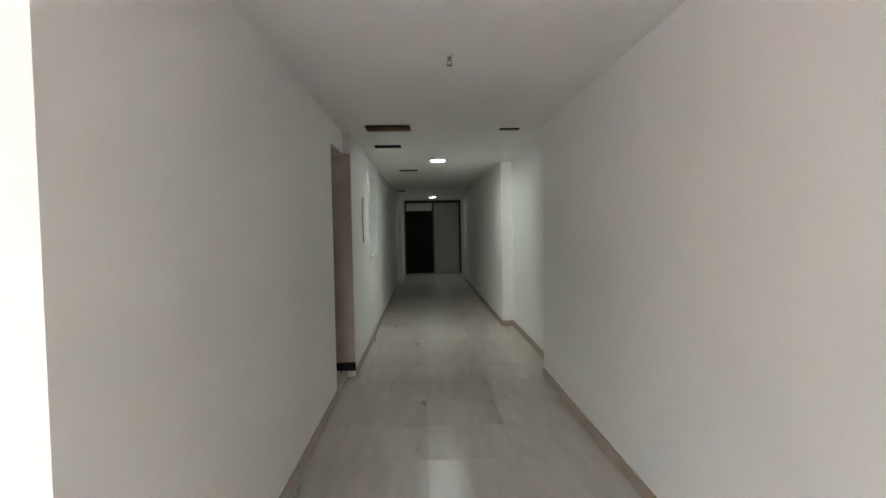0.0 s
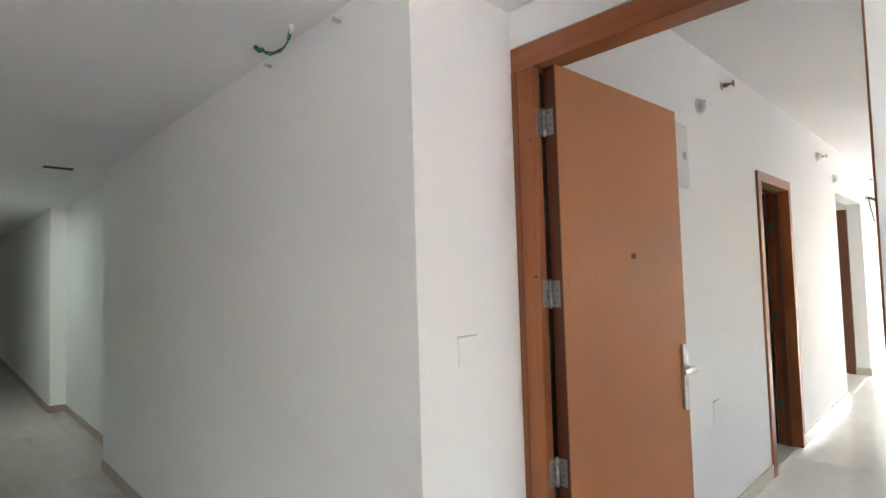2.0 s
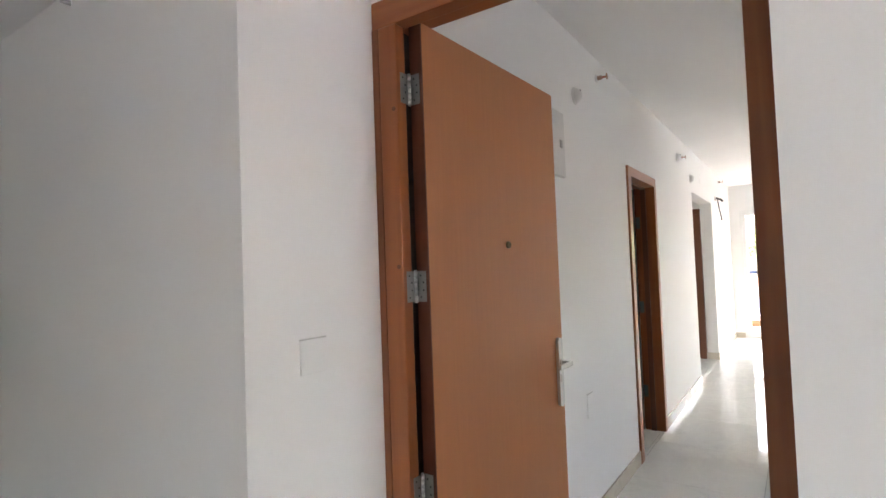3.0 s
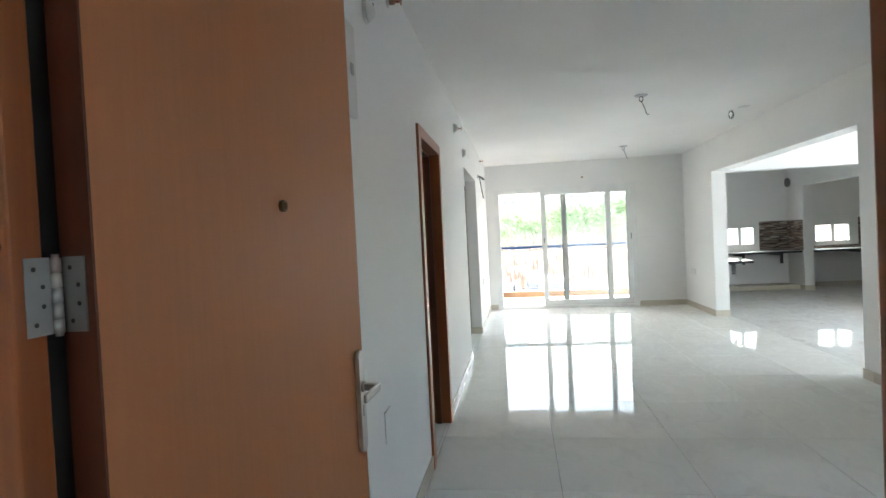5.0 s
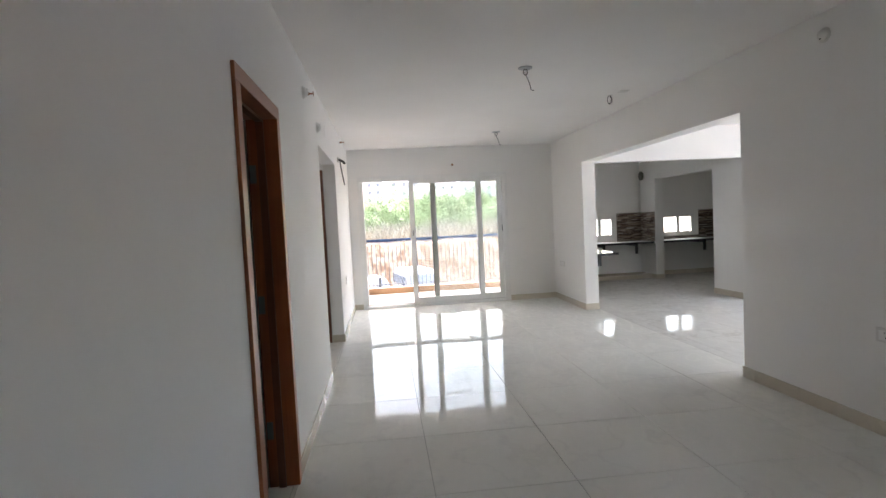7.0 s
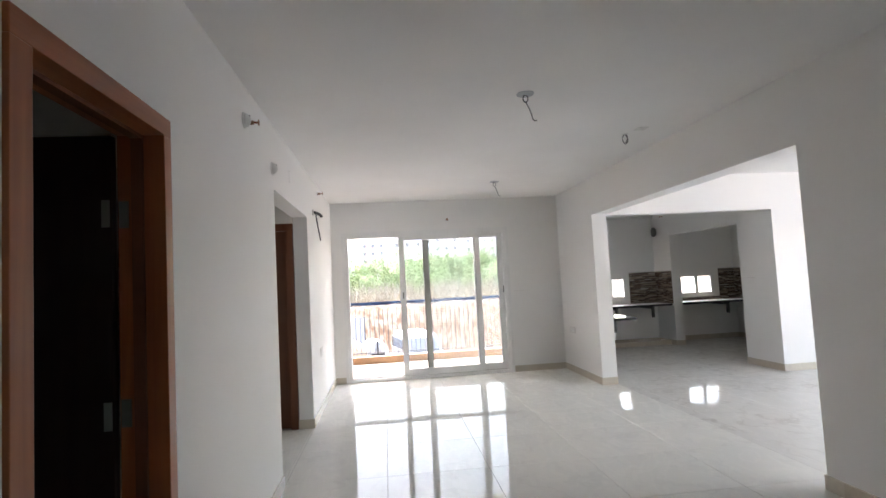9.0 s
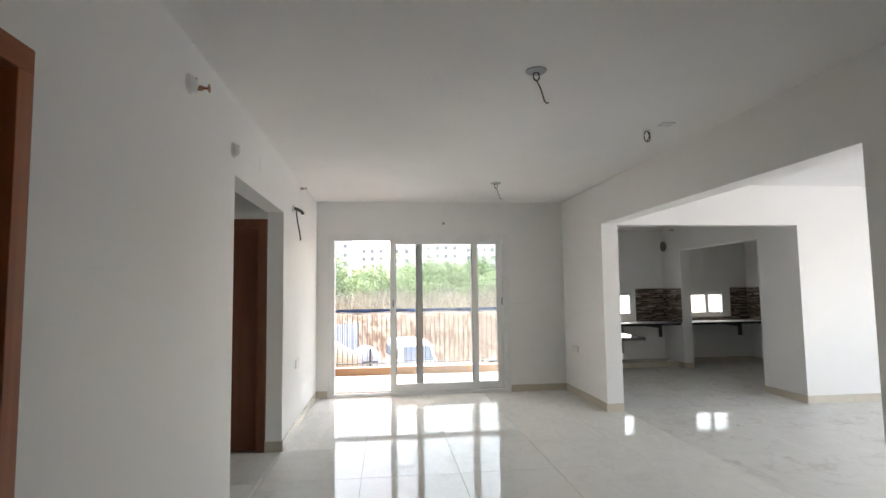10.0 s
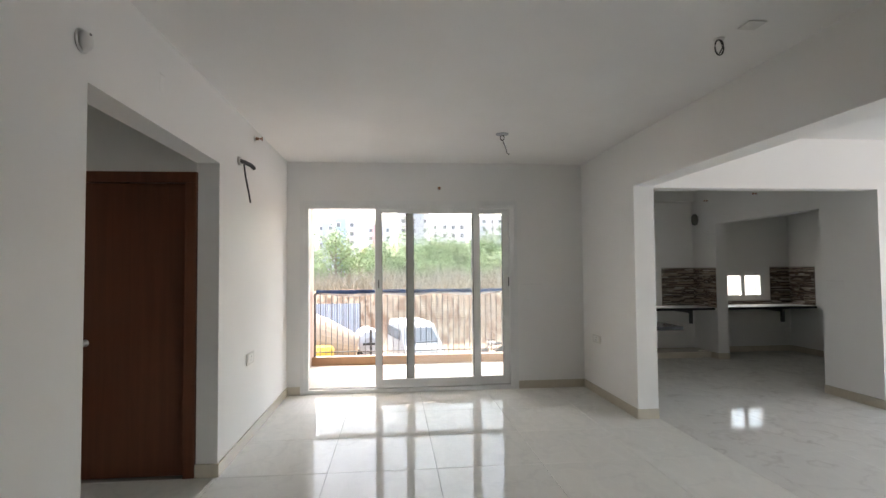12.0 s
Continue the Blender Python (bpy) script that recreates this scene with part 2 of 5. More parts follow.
GRANITE = material("black_granite", (0.018, 0.018, 0.02), 0.12, second=(0.035, 0.035, 0.036), scale=160, contrast=(0.5, 0.7), spec=0.25)
PALE_TOP = material("pale_top", (0.62, 0.61, 0.58), 0.55, second=(0.50, 0.49, 0.46), scale=9, fine=60)
DARKVOID = material("raw_slab", (0.16, 0.14, 0.12), 0.9, scale=4)
BOARD_W = wood("raw_board", (0.16, 0.075, 0.035), (0.25, 0.12, 0.06), 0.7, along=0)

GLASS = bpy.data.materials.new("clear_glass")
GLASS.use_nodes = True
gb = GLASS.node_tree.nodes["Principled BSDF"]
gb.inputs["Transmission Weight"].default_value = 1.0
gb.inputs["Roughness"].default_value = 0.0
gb.inputs["IOR"].default_value = 1.45
gb.inputs["Base Color"].default_value = (0.96, 0.98, 0.97, 1)

# the balcony panes carry a film of building dust
DUSTY = GLASS.copy()
DUSTY.name = "dusty_glass"
dn, dl = DUSTY.node_tree.nodes, DUSTY.node_tree.links
film_tr, film_mix, film_n, film_r = dn.new("ShaderNodeBsdfTranslucent"), dn.new("ShaderNodeMixShader"), dn.new("ShaderNodeTexNoise"), dn.new("ShaderNodeMapRange")
film_tr.inputs["Color"].default_value = (0.9, 0.9, 0.88, 1)
film_n.inputs["Scale"].default_value, film_n.inputs["Detail"].default_value = 2.2, 6
film_r.inputs["To Min"].default_value, film_r.inputs["To Max"].default_value = 0.006, 0.026
film_c = dn.new("ShaderNodeTexCoord")
dl.new(film_c.outputs["Object"], film_n.inputs["Vector"])
dl.new(film_n.outputs["Fac"], film_r.inputs["Value"])
dl.new(film_r.outputs["Result"], film_mix.inputs[0])
dl.new(dn["Principled BSDF"].outputs[0], film_mix.inputs[1])
dl.new(film_tr.outputs[0], film_mix.inputs[2])
dl.new(film_mix.outputs[0], dn["Material Output"].inputs["Surface"])


def glow(name, color, strength):
    m = bpy.data.materials.new(name)
    m.use_nodes = True
    b = m.node_tree.nodes["Principled BSDF"]
    b.inputs["Emission Color"].default_value = (*color, 1)
    b.inputs["Emission Strength"].default_value = strength
    return m


LAMP = glow("led_panel", (0.76, 0.97, 1.0), 4.8)
# weaker glow for the far light, which keeps the corridor's end dark
LAMP_DIM = glow("dim_led_panel", (0.76, 0.97, 1.0), 1.2)


# ---------- mesh helpers ----------
def box(bm, x0, y0, z0, x1, y1, z1, bevel=0.0):
    r = bmesh.ops.create_cube(bm, size=1)
    vs = r["verts"]
    bmesh.ops.scale(bm, vec=(abs(x1 - x0), abs(y1 - y0), abs(z1 - z0)), verts=vs)
    bmesh.ops.translate(bm, vec=((x0 + x1) / 2, (y0 + y1) / 2, (z0 + z1) / 2), verts=vs)
    if bevel:
        es = list({e for v in vs for e in v.link_edges})
        bmesh.ops.bevel(bm, geom=es, offset=bevel, segments=2, affect='EDGES', profile=0.6)
    return bm


def boxes(*dims, bevel=0.0):
    bm = bmesh.new()
    for d in dims:
        box(bm, *d[:6], bevel=d[6] if len(d) > 6 else bevel)
    return bm


def cyl(bm, p, q, r, r2=None, seg=16):
    p, q = Vector(p), Vector(q)
    d = q - p
    m = Matrix.Translation((p + q) / 2) @ d.to_track_quat('Z', 'Y').to_matrix().to_4x4()
    bmesh.ops.create_cone(bm, cap_ends=True, segments=seg, radius1=r, radius2=r if r2 is None else r2, depth=d.length, matrix=m)
    return bm


def tube(bm, pts, r, seg=8):
    """A bent round rod through the points."""
    rings = []
    pts = [Vector(p) for p in pts]
    for i, p in enumerate(pts):
        d = (pts[min(i + 1, len(pts) - 1)] - pts[max(i - 1, 0)]).normalized()
        q = d.to_track_quat('Z', 'Y')
        rings.append([bm.verts.new(p + q @ Vector((r * math.cos(a), r * math.sin(a), 0))) for a in [2 * math.pi * k / seg for k in range(seg)]])
    for a, b in zip(rings, rings[1:]):
        for k in range(seg):
            bm.faces.new((a[k], a[(k + 1) % seg], b[(k + 1) % seg], b[k]))
    bm.faces.new(rings[0][::-1])
    bm.faces.new(rings[-1])
    return bm


def mesh_of(bm, name, mat):
    me = bpy.data.meshes.new(name)
    bmesh.ops.recalc_face_normals(bm, faces=bm.faces)
    for f in bm.faces:
        f.smooth = len(f.verts) == 4 and f.calc_area() < 0.0004
    bm.to_mesh(me)
    bm.free()
    me.materials.append(mat)
    return me


def part(name, bm, mat, parent=None, label=""):
    ob = new(name, mesh_of(bm, name, mat))
    if parent is not None:
        ob.parent = parent
    return tagged(ob, label)


def structure(name, bm, mat, label, category="wall"):
    return tagged(part(name, bm, mat), label, category, kind="structure")


def empty(name, m, label, category, group="", kind=""):
    e = new(name)
    e.empty_display_size = 0.1
    e.matrix_basis = m
    return tagged(e, label, category, group, kind)


# ---------- plan ----------
H = 2.755          # flat's ceiling
HC = 2.45          # corridor's ceiling
FC = -0.065        # corridor's floor, a low step under the flat's
YL, YR, YR2 = 1.80, -1.80, -2.005      # long walls of the living room
XF = 12.64         # balcony wall
XD, XD2 = 3.00, 3.16                   # entrance wall
CXR, CXL = 2.507, 0.503                  # corridor walls
XK, XKF = 11.21, 14.87                 # kitchen front and back walls

# ---------- corridor and lobby walls ----------
structure("wall_corridor_right_near", boxes((CXR, -4.0, FC, XD, 0.80, H)), WHITE, "white painted corridor wall beside the flat's entrance")
structure("wall_corridor_right", boxes((CXR, 1.886, FC, XD, 5.918, H)), WHITE, "long white painted corridor wall")
structure("wall_corridor_recess", boxes((2.67, 5.918, FC, XD, 8.70, H)), WHITE, "white painted wall of a shallow corridor recess")
structure("wall_corridor_right_far", boxes((CXR, 8.70, FC, XD, 16.13, H), (2.60, 16.13, FC, XD, 18.97, H)), WHITE, "white painted far corridor wall with a pier edge")
structure("wall_corridor_left", boxes((0.30, 1.783, FC, CXL, 5.37, H), (0.30, 5.37, 2.235, CXL, 6.09, H)), WHITE, "white painted corridor wall up to a doorway")
structure("wall_corridor_left_far", boxes((0.35, 6.09, FC, 0.58, 7.77, H), (0.35, 7.77, FC, 0.58, 8.95, 1.03), (0.35, 7.77, 2.30, 0.58, 8.95, H), (0.35, 8.95, FC, 0.58, 16.05, H), (0.35, 16.05, FC, 0.66, 18.97, H)), WHITE, "white painted corridor wall with a service window")
# Unseen wall added to block daylight behind the service window.
structure("wall_service_shaft", boxes((0.15, 7.5, FC, 0.35, 9.2, H)), WHITE, "plain unseen wall added to keep the service window dark")
structure("wall_corridor_end", boxes((0.30, 18.97, FC, 3.0, 19.15, H)), WHITE, "plain wall that ends the corridor")
structure("wall_lobby_return", boxes((-2.2, 1.783, FC, 0.30, 2.05, H)), WHITE, "bright white lobby wall turning off the corridor")
structure("wall_lobby_west", boxes((-2.4, -4.2, FC, -2.2, 2.05, H)), WHITE, "plain white lobby wall")
structure("wall_lobby_south", boxes((-2.2, -4.2, FC, -1.3, -4.0, H), (1.1, -4.2, FC, XD, -4.0, H), (-1.3, -4.2, FC, 1.1, -4.0, 0.5), (-1.3, -4.2, 2.33, 1.1, -4.0, H)), WHITE, "white lobby wall with a large window opening")
structure("wall_side_room", boxes((-1.2, 5.1, FC, 0.30, 5.2, H), (-1.2, 7.6, FC, 0.35, 7.7, H), (-1.3, 5.1, FC, -1.2, 7.7, H)), WHITE, "plain walls of a small room off the corridor")
HATCHES = [(0.81, 2.60, 1.20, 2.93), (0.76, 5.72, 1.20, 6.08), (0.745, 6.92, 1.06, 7.17), (0.92, 9.50, 1.23, 9.80), (2.10, 5.94, 2.31, 6.09), (0.68, 14.15, 0.88, 14.60)]
cells = []
gx = sorted({0.58, CXR} | {h[0] for h in HATCHES} | {h[2] for h in HATCHES})
gy = sorted({1.783, 18.97} | {h[1] for h in HATCHES} | {h[3] for h in HATCHES})
for y0, y1 in zip(gy, gy[1:]):
    run = None
    for x0, x1 in zip(gx, gx[1:]):
        hole = any(h[0] - 0.01 < x0 and x1 < h[2] + 0.01 and h[1] - 0.01 < y0 and y1 < h[3] + 0.01 for h in HATCHES)
        if hole:
            if run:
                cells.append((run[0], y0, HC, run[1], y1, HC + 0.008))
            run = None
        else:
            run = (run[0], x1) if run else (x0, x1)
    if run:
        cells.append((run[0], y0, HC, run[1], y1, HC + 0.008))
structure("doorway_lining", boxes((-0.05, 6.06, 0, 0.575, 6.088, 2.235), (0.30, 5.372, 2.205, CXL - 0.002, 6.06, 2.233)), PLASTER, "bare pinkish plaster reveal of the corridor doorway", "doorway")
structure("ceiling_corridor", boxes((-2.2, -4.0, HC, CXR, 1.783, HC + 0.008), (CXR, 0.80, HC, XD, 1.886, HC + 0.008), (CXL, 1.783, HC, 0.58, 6.09, HC + 0.008), (CXR, 5.918, HC, 2.67, 8.70, HC + 0.008), (CXR, 16.13, HC, 2.60, 18.97, HC + 0.008), (-1.2, 5.2, HC, 0.35, 7.6, HC + 0.008), *cells), CEIL, "flat white plasterboard corridor ceiling with cut hatches", "ceiling")
structure("slab_corridor", boxes((-2.4, -4.2, H, XD, 19.15, H + 0.15)), DARKVOID, "bare concrete slab above the corridor ceiling", "ceiling")
floor_c = structure("floor_corridor", boxes((-2.4, -4.2, -0.15, XD, 19.15, -0.012)), GROUT_C, "corridor floor of greige wood-look plank tiles", "floor")
floor_c.location.z = FC

# ---------- flat: walls ----------
structure("wall_entrance", boxes((XD, -2.0, 0, XD2, 0.745, H), (XD, 1.89, 0, XD2, 2.0, H), (XD, 0.745, 2.31, XD2, 1.89, H)), WHITE, "white painted wall holding the entrance door")
D1A, D1B, D1T = 5.733, 6.519, 2.115
OA, OB, OT = 8.54, 10.205, 2.245
structure("wall_living_left", boxes((XD2, YL, 0, D1A, YL + 0.15, H), (D1A, YL, D1T, D1B, YL + 0.15, H), (D1B, YL, 0, OA, YL + 0.15, H), (OA, YL, OT, OB, YL + 0.16, H), (OB, YL, 0, XF, YL + 0.15, H)), WHITE, "long white painted living room wall with two openings")
RX = 7.634
# Unseen window opening added to brighten the entrance end of the room.
structure("wall_living_right", boxes((XD2, YR2, 0, 3.95, YR, H), (3.95, YR2, 0, 4.60, YR, 1.20), (3.95, YR2, 2.0, 4.60, YR, H), (4.60, YR2, 0, RX, YR, H)), WHITE, "white painted dining side wall, unseen window added for light")
structure("beam_dining", boxes((RX, YR2, 2.262, XK, YR, H)), WHITE, "white painted beam over the dining opening", "beam")
structure("wall_living_stub", boxes((XK, YR2, 0, XF, YR, H)), WHITE, "short white painted wall beside the kitchen opening")
WA, WB, WT = 1.60, -0.925, 2.245
structure("wall_balcony", boxes((XF, WA, 0, XF + 0.2, YL + 0.15, H), (XF, YR2, 0, XF + 0.2, WB, H), (XF, WB, WT, XF + 0.2, WA, H)), WHITE, "white painted wall round the balcony door")
KYB = -4.405
structure("wall_kitchen_front", boxes((XK, KYB, 2.244, XK + 0.15, YR2, H), (XK, -6.75, 0, XK + 0.15, KYB, H)), WHITE, "white painted wall and lintel at the kitchen opening")
structure("wall_kitchen_jamb", boxes((XK + 0.15, KYB - 0.16, 0, 11.96, KYB, H)), WHITE, "white painted return wall inside the kitchen opening")
structure("wall_kitchen_left", boxes((XF + 0.2, YR2, 0, XKF, YR, H)), WHITE, "white painted kitchen side wall")
structure("wall_kitchen_pier", boxes((14.22, -4.755, 0, XKF, -4.575, H), (11.96, -4.755, 2.155, 14.22, -4.575, H)), WHITE, "white painted pier and beam beside the utility")
W1 = (-3.92, -3.20, 0.93, 1.37)
W2 = (-5.83, -5.08, 0.93, 1.35)
structure("wall_kitchen_back", boxes((XKF, W1[1], 0, XKF + 0.15, YR, H), (XKF, W1[0], 0, XKF + 0.15, W1[1], W1[2]), (XKF, W1[0], W1[3], XKF + 0.15, W1[1], H), (XKF, W2[1], 0, XKF + 0.15, W1[0], H),
                                     (XKF, W2[0], 0, XKF + 0.15, W2[1], W2[2]), (XKF, W2[0], W2[3], XKF + 0.15, W2[1], H), (XKF, -6.6, 0, XKF + 0.15, W2[0], H)), WHITE, "white painted kitchen back wall with two small windows")
structure("beam_kitchen_back", boxes((XKF - 0.10, -4.573, 2.575, XKF - 0.002, YR2, H)), WHITE, "white painted downstand beam along the kitchen back wall", "beam")
structure("wall_utility_side", boxes((XK + 0.15, -6.50, 0, XKF, -6.33, H)), WHITE, "white painted utility side wall")
# The west opening (x 5.3 to 7.5) is added to let in more light.
structure("wall_dining_outer", boxes((5.0, -6.90, 0, 5.3, -6.75, H), (7.5, -6.90, 0, 8.2, -6.75, H), (5.3, -6.90, 2.3, 7.5, -6.75, H), (9.7, -6.90, 0, XK + 0.15, -6.75, H), (8.2, -6.90, 2.3, 9.7, -6.75, H)), WHITE, "plain unseen dining wall, its west opening added for light")
structure("wall_dining_end", boxes((5.0, -6.75, 0, 5.15, YR2, H)), WHITE, "plain dining end wall")
structure("wall_passage", boxes((OA - 0.15, YL + 0.15, 0, OA, 3.6, H), (OA - 0.15, 3.6, 0, OB + 0.15, 3.75, H), (OB, YL + 0.16, 0, OB + 0.15, 2.0, H), (OB, 2.84, 0, OB + 0.15, 3.6, H), (OB, 2.0, 2.14, OB + 0.15, 2.84, H)), WHITE, "white painted walls of the bedroom passage")
structure("wall_small_room", boxes((D1A - 0.7, 1.95, 0, D1A - 0.6, 3.8, H), (D1B + 0.35, 1.95, 0, D1B + 0.45, 3.8, H), (D1A - 0.7, 3.8, 0, D1B + 0.45, 3.9, H)), WHITE, "plain walls of the unlit small room")
structure("wall_bedroom_back", boxes((OB + 0.15, YL + 0.15, 0, OB + 0.30, 3.75, H)), WHITE, "plain wall behind the closed bedroom door")
structure("ceiling_flat", boxes((XD, YR2, H, XF + 0.2, YL + 0.15, H + 0.15), (5.0, -6.9, H, XKF + 0.15, YR2, H + 0.15), (XF + 0.2, YR2, H, XKF + 0.15, YR, H + 0.15), (D1A - 0.7, YL + 0.15, H, OB + 0.15, 3.9, H + 0.15)), CEIL, "flat white painted ceiling", "ceiling")
floor_f = structure("floor_flat", boxes((XD, -6.9, -0.15, XKF + 0.15, 3.9, -0.0035)), GROUT, "flat floor of large polished off-white tiles", "floor")

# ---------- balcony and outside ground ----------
# Pale tiles coloured dark grey, so their shade sits in the colour.
structure("balcony_floor", boxes((XF + 0.2, -4.0 + 2.2, -0.25, 14.75, 2.05, -0.02)), material("darkened_balcony_tile", (0.155, 0.147, 0.14), 0.5, scale=3, fine=20), "matt light balcony floor tiles", "balcony")
structure("balcony_slab", boxes((XF + 0.2, -2.1, 2.66, 14.75, 2.05, 2.86)), WHITE, "white balcony slab overhead", "balcony")
side = structure("balcony_side_wall", boxes((XF + 0.2, 1.80, -0.25, 14.75, 2.05, 2.66)), material("peach_paint", (0.52, 0.375, 0.29), 0.7, scale=2), "peach painted balcony side wall", "wall")
for z in (0.203, 0.859, 1.394, 1.973):
    part("anchor", cyl(bmesh.new(), (14.135, 1.786, z), (14.135, 1.801, z), 0.009, seg=10), DARKALU, side, "dark wall anchor")

# ---------- outside ----------
EARTH = material("red_earth", (0.21, 0.122, 0.070), 0.95, second=(0.40, 0.30, 0.20), scale=2.2, bump=1.0, bump_scale=7.0, fine=9.0, contrast=(0.40, 0.60), stretch=(1, 1.6, 0.7))


def ground_height(x, y):
    n = noise.fractal(Vector((x * 0.12, y * 0.12, 3.0)), 1.0, 2.0, 4)
    face = noise.fractal(Vector((x * 0.5, y * 0.45, 9.0)), 1.0, 2.0, 5)
    k = min(max((x - 39.0 + 0.8 * n) / 2.6, 0.0), 1.0)
    k = k * k * (3 - 2 * k)
    h = -3.2 + 3.25 * k + 0.10 * n
    return h + (0.45 * face if 0.02 < k < 0.98 else 0.06 * face)


xs = [-60, -20, 0, 10, 16, 20, 24, 28, 32, 35] + [36 + 0.25 * i for i in range(33)] + [46, 50, 56, 64, 80, 110, 150, 220, 400, 800, 1600]
ys = [-1500, -600, -250, -120, -70, -45, -32, -24] + [-18 + 0.3 * i for i in range(121)] + [24, 32, 45, 70, 120, 250, 600, 1500]
verts = [(x, y, ground_height(x, y)) for x in xs for y in ys]
w = len(ys)
faces = [(i * w + j, (i + 1) * w + j, (i + 1) * w + j + 1, i * w + j + 1) for i in range(len(xs) - 1) for j in range(w - 1)]
gm = bpy.data.meshes.new("ground")
gm.from_pydata(verts, [], faces)
for p in gm.polygons:
    p.use_smooth = True
gm.materials.append(EARTH)
tagged(new("ground", gm), "bare red-brown earth plot with a cut bank", "ground", kind="structure")


# Unseen grey ground, added so the earth's red bounce stays out of the rooms.
structure("pavement", boxes((-60, -60, -3.3, 24, 60, -2.98)), material("bounce_grey", (0.40, 0.39, 0.37), 0.85, scale=0.4, fine=2), "unseen grey slab added to mute red bounce light", "pavement")


def leaf_material(name, a, b):
    m = material(name, a, 0.6, second=b, scale=0.8, fine=6)
    p = m.node_tree.nodes["Principled BSDF"]
    p.inputs["Subsurface Weight"].default_value = 0.0
    return m


LEAF = leaf_material("green_leaves", (0.12, 0.19, 0.05), (0.19, 0.27, 0.085))
LEAF2 = leaf_material("pale_leaves", (0.16, 0.22, 0.08), (0.24, 0.30, 0.13))
DRY = leaf_material("dry_brush", (0.21, 0.185, 0.13), (0.31, 0.27, 0.19))
BARK = material("bark", (0.16, 0.12, 0.09), 0.9, second=(0.22, 0.18, 0.14), scale=6, bump=0.6, bump_scale=12)


def tree(m, height, spread, leaves, leaf, size, label, seed, leafmat, name="tree", category="tree"):
    rng = random.Random(seed)
    t = empty(name, m, label, category)
    bm = bmesh.new()
    tips = []
    tube(bm, [(0, 0, -0.6), (0.05, 0.03, height * 0.2), (-0.04, 0.06, height * 0.42)], 0.026 * height ** 0.7, 7)
    for k in range(14):
        a = k * 2.4 + rng.uniform(-.3, .3)
        z0 = height * rng.uniform(0.08, 0.40)
        z1 = height * rng.uniform(0.22, 1.0)
        r = spread * rng.uniform(0.45, 1.0) * (1.15 - 0.6 * z1 / height)
        mid = Vector((0.4 * r * math.cos(a), 0.4 * r * math.sin(a), (z0 + z1) / 2))
        end = Vector((r * math.cos(a + .2), r * math.sin(a + .2), z1))
        tube(bm, [(0, 0, z0), mid, end], 0.010 * height ** 0.7, 5)
        tips += [mid.lerp(end, u) for u in (0.35, 0.6, 0.85, 1.0)]
    part("trunk", bm, BARK, t)
    cl = []
    for tip in tips:
        for _ in range(3):
            cl.append((tip + Vector([rng.gauss(0, 0.16 * spread) for _ in range(3)]), rng.uniform(0.08, 0.24) * spread))
    vs, fs = [], []
    for _ in range(leaves):
        c, r = rng.choice(cl)
        p = c + Vector([rng.gauss(0, r * 0.6) for _ in range(3)])
        u = Vector([rng.gauss(0, 1) for _ in range(3)]).normalized()
        v = u.orthogonal().normalized()
        s = size * rng.uniform(0.6, 1.4)
        n = len(vs)
        vs += [p - u * s, p + v * s * 0.55, p + u * s, p - v * s * 0.55]
        fs.append((n, n + 1, n + 2, n + 3))
    me = bpy.data.meshes.new("crown")
    me.from_pydata(vs, [], fs)
    me.materials.append(leafmat)
    crown = new("crown", me)
    crown.parent = t
    return t


def at_ground(x, y, rz=0):
    return pose(x, y, ground_height(x, y) - 0.1, 0, 0, rz)


t1 = tree(at_ground(50, 5.2), 4.7, 2.1, 4200, 0, 0.085, "young tree with sparse bright green leaves", 11, LEAF2)
t2 = tree(at_ground(58, -3.5), 5.0, 3.6, 11000, 0, 0.085, "broad leafy green tree above the cut bank", 12, LEAF)
t3 = tree(at_ground(56, 1.2), 3.9, 2.8, 7500, 0, 0.08, "bushy green tree among dry scrub", 13, LEAF2)
rng = random.Random(5)
for x, y, src, sc in [(60, -8.5, t2, 1.0), (63, -13.5, t2, 0.9), (60, 9.5, t3, 1.0), (66, 4.0, t2, 0.95), (64, 14, t2, 1.0), (70, -5.5, t2, 1.05), (58, -6.4, t3, 0.95), (68, -17.5, t3, 1.2), (52, 9.2, t1, 0.8), (66, 19, t2, 1.1), (72, -1, t3, 1.3), (62, -22, t2, 1.0), (74, -11, t2, 1.1), (57, 3.4, t3, 0.7), (49, -2.2, t3, 0.5), (50.5, -6.6, t3, 0.6), (48.5, 2.4, t1, 0.5), (51, 7.4, t3, 0.55), (49.5, -10.5, t3, 0.55), (53, -12.8, t3, 0.7), (55, -8.8, t3, 0.8), (54, -0.6, t3, 0.65), (47.5, 6.2, t1, 0.45)]:
    copy_thing(src, at_ground(x, y, rng.uniform(0, 360)) @ Matrix.Scale(sc, 4)).scale = (sc, sc, sc)


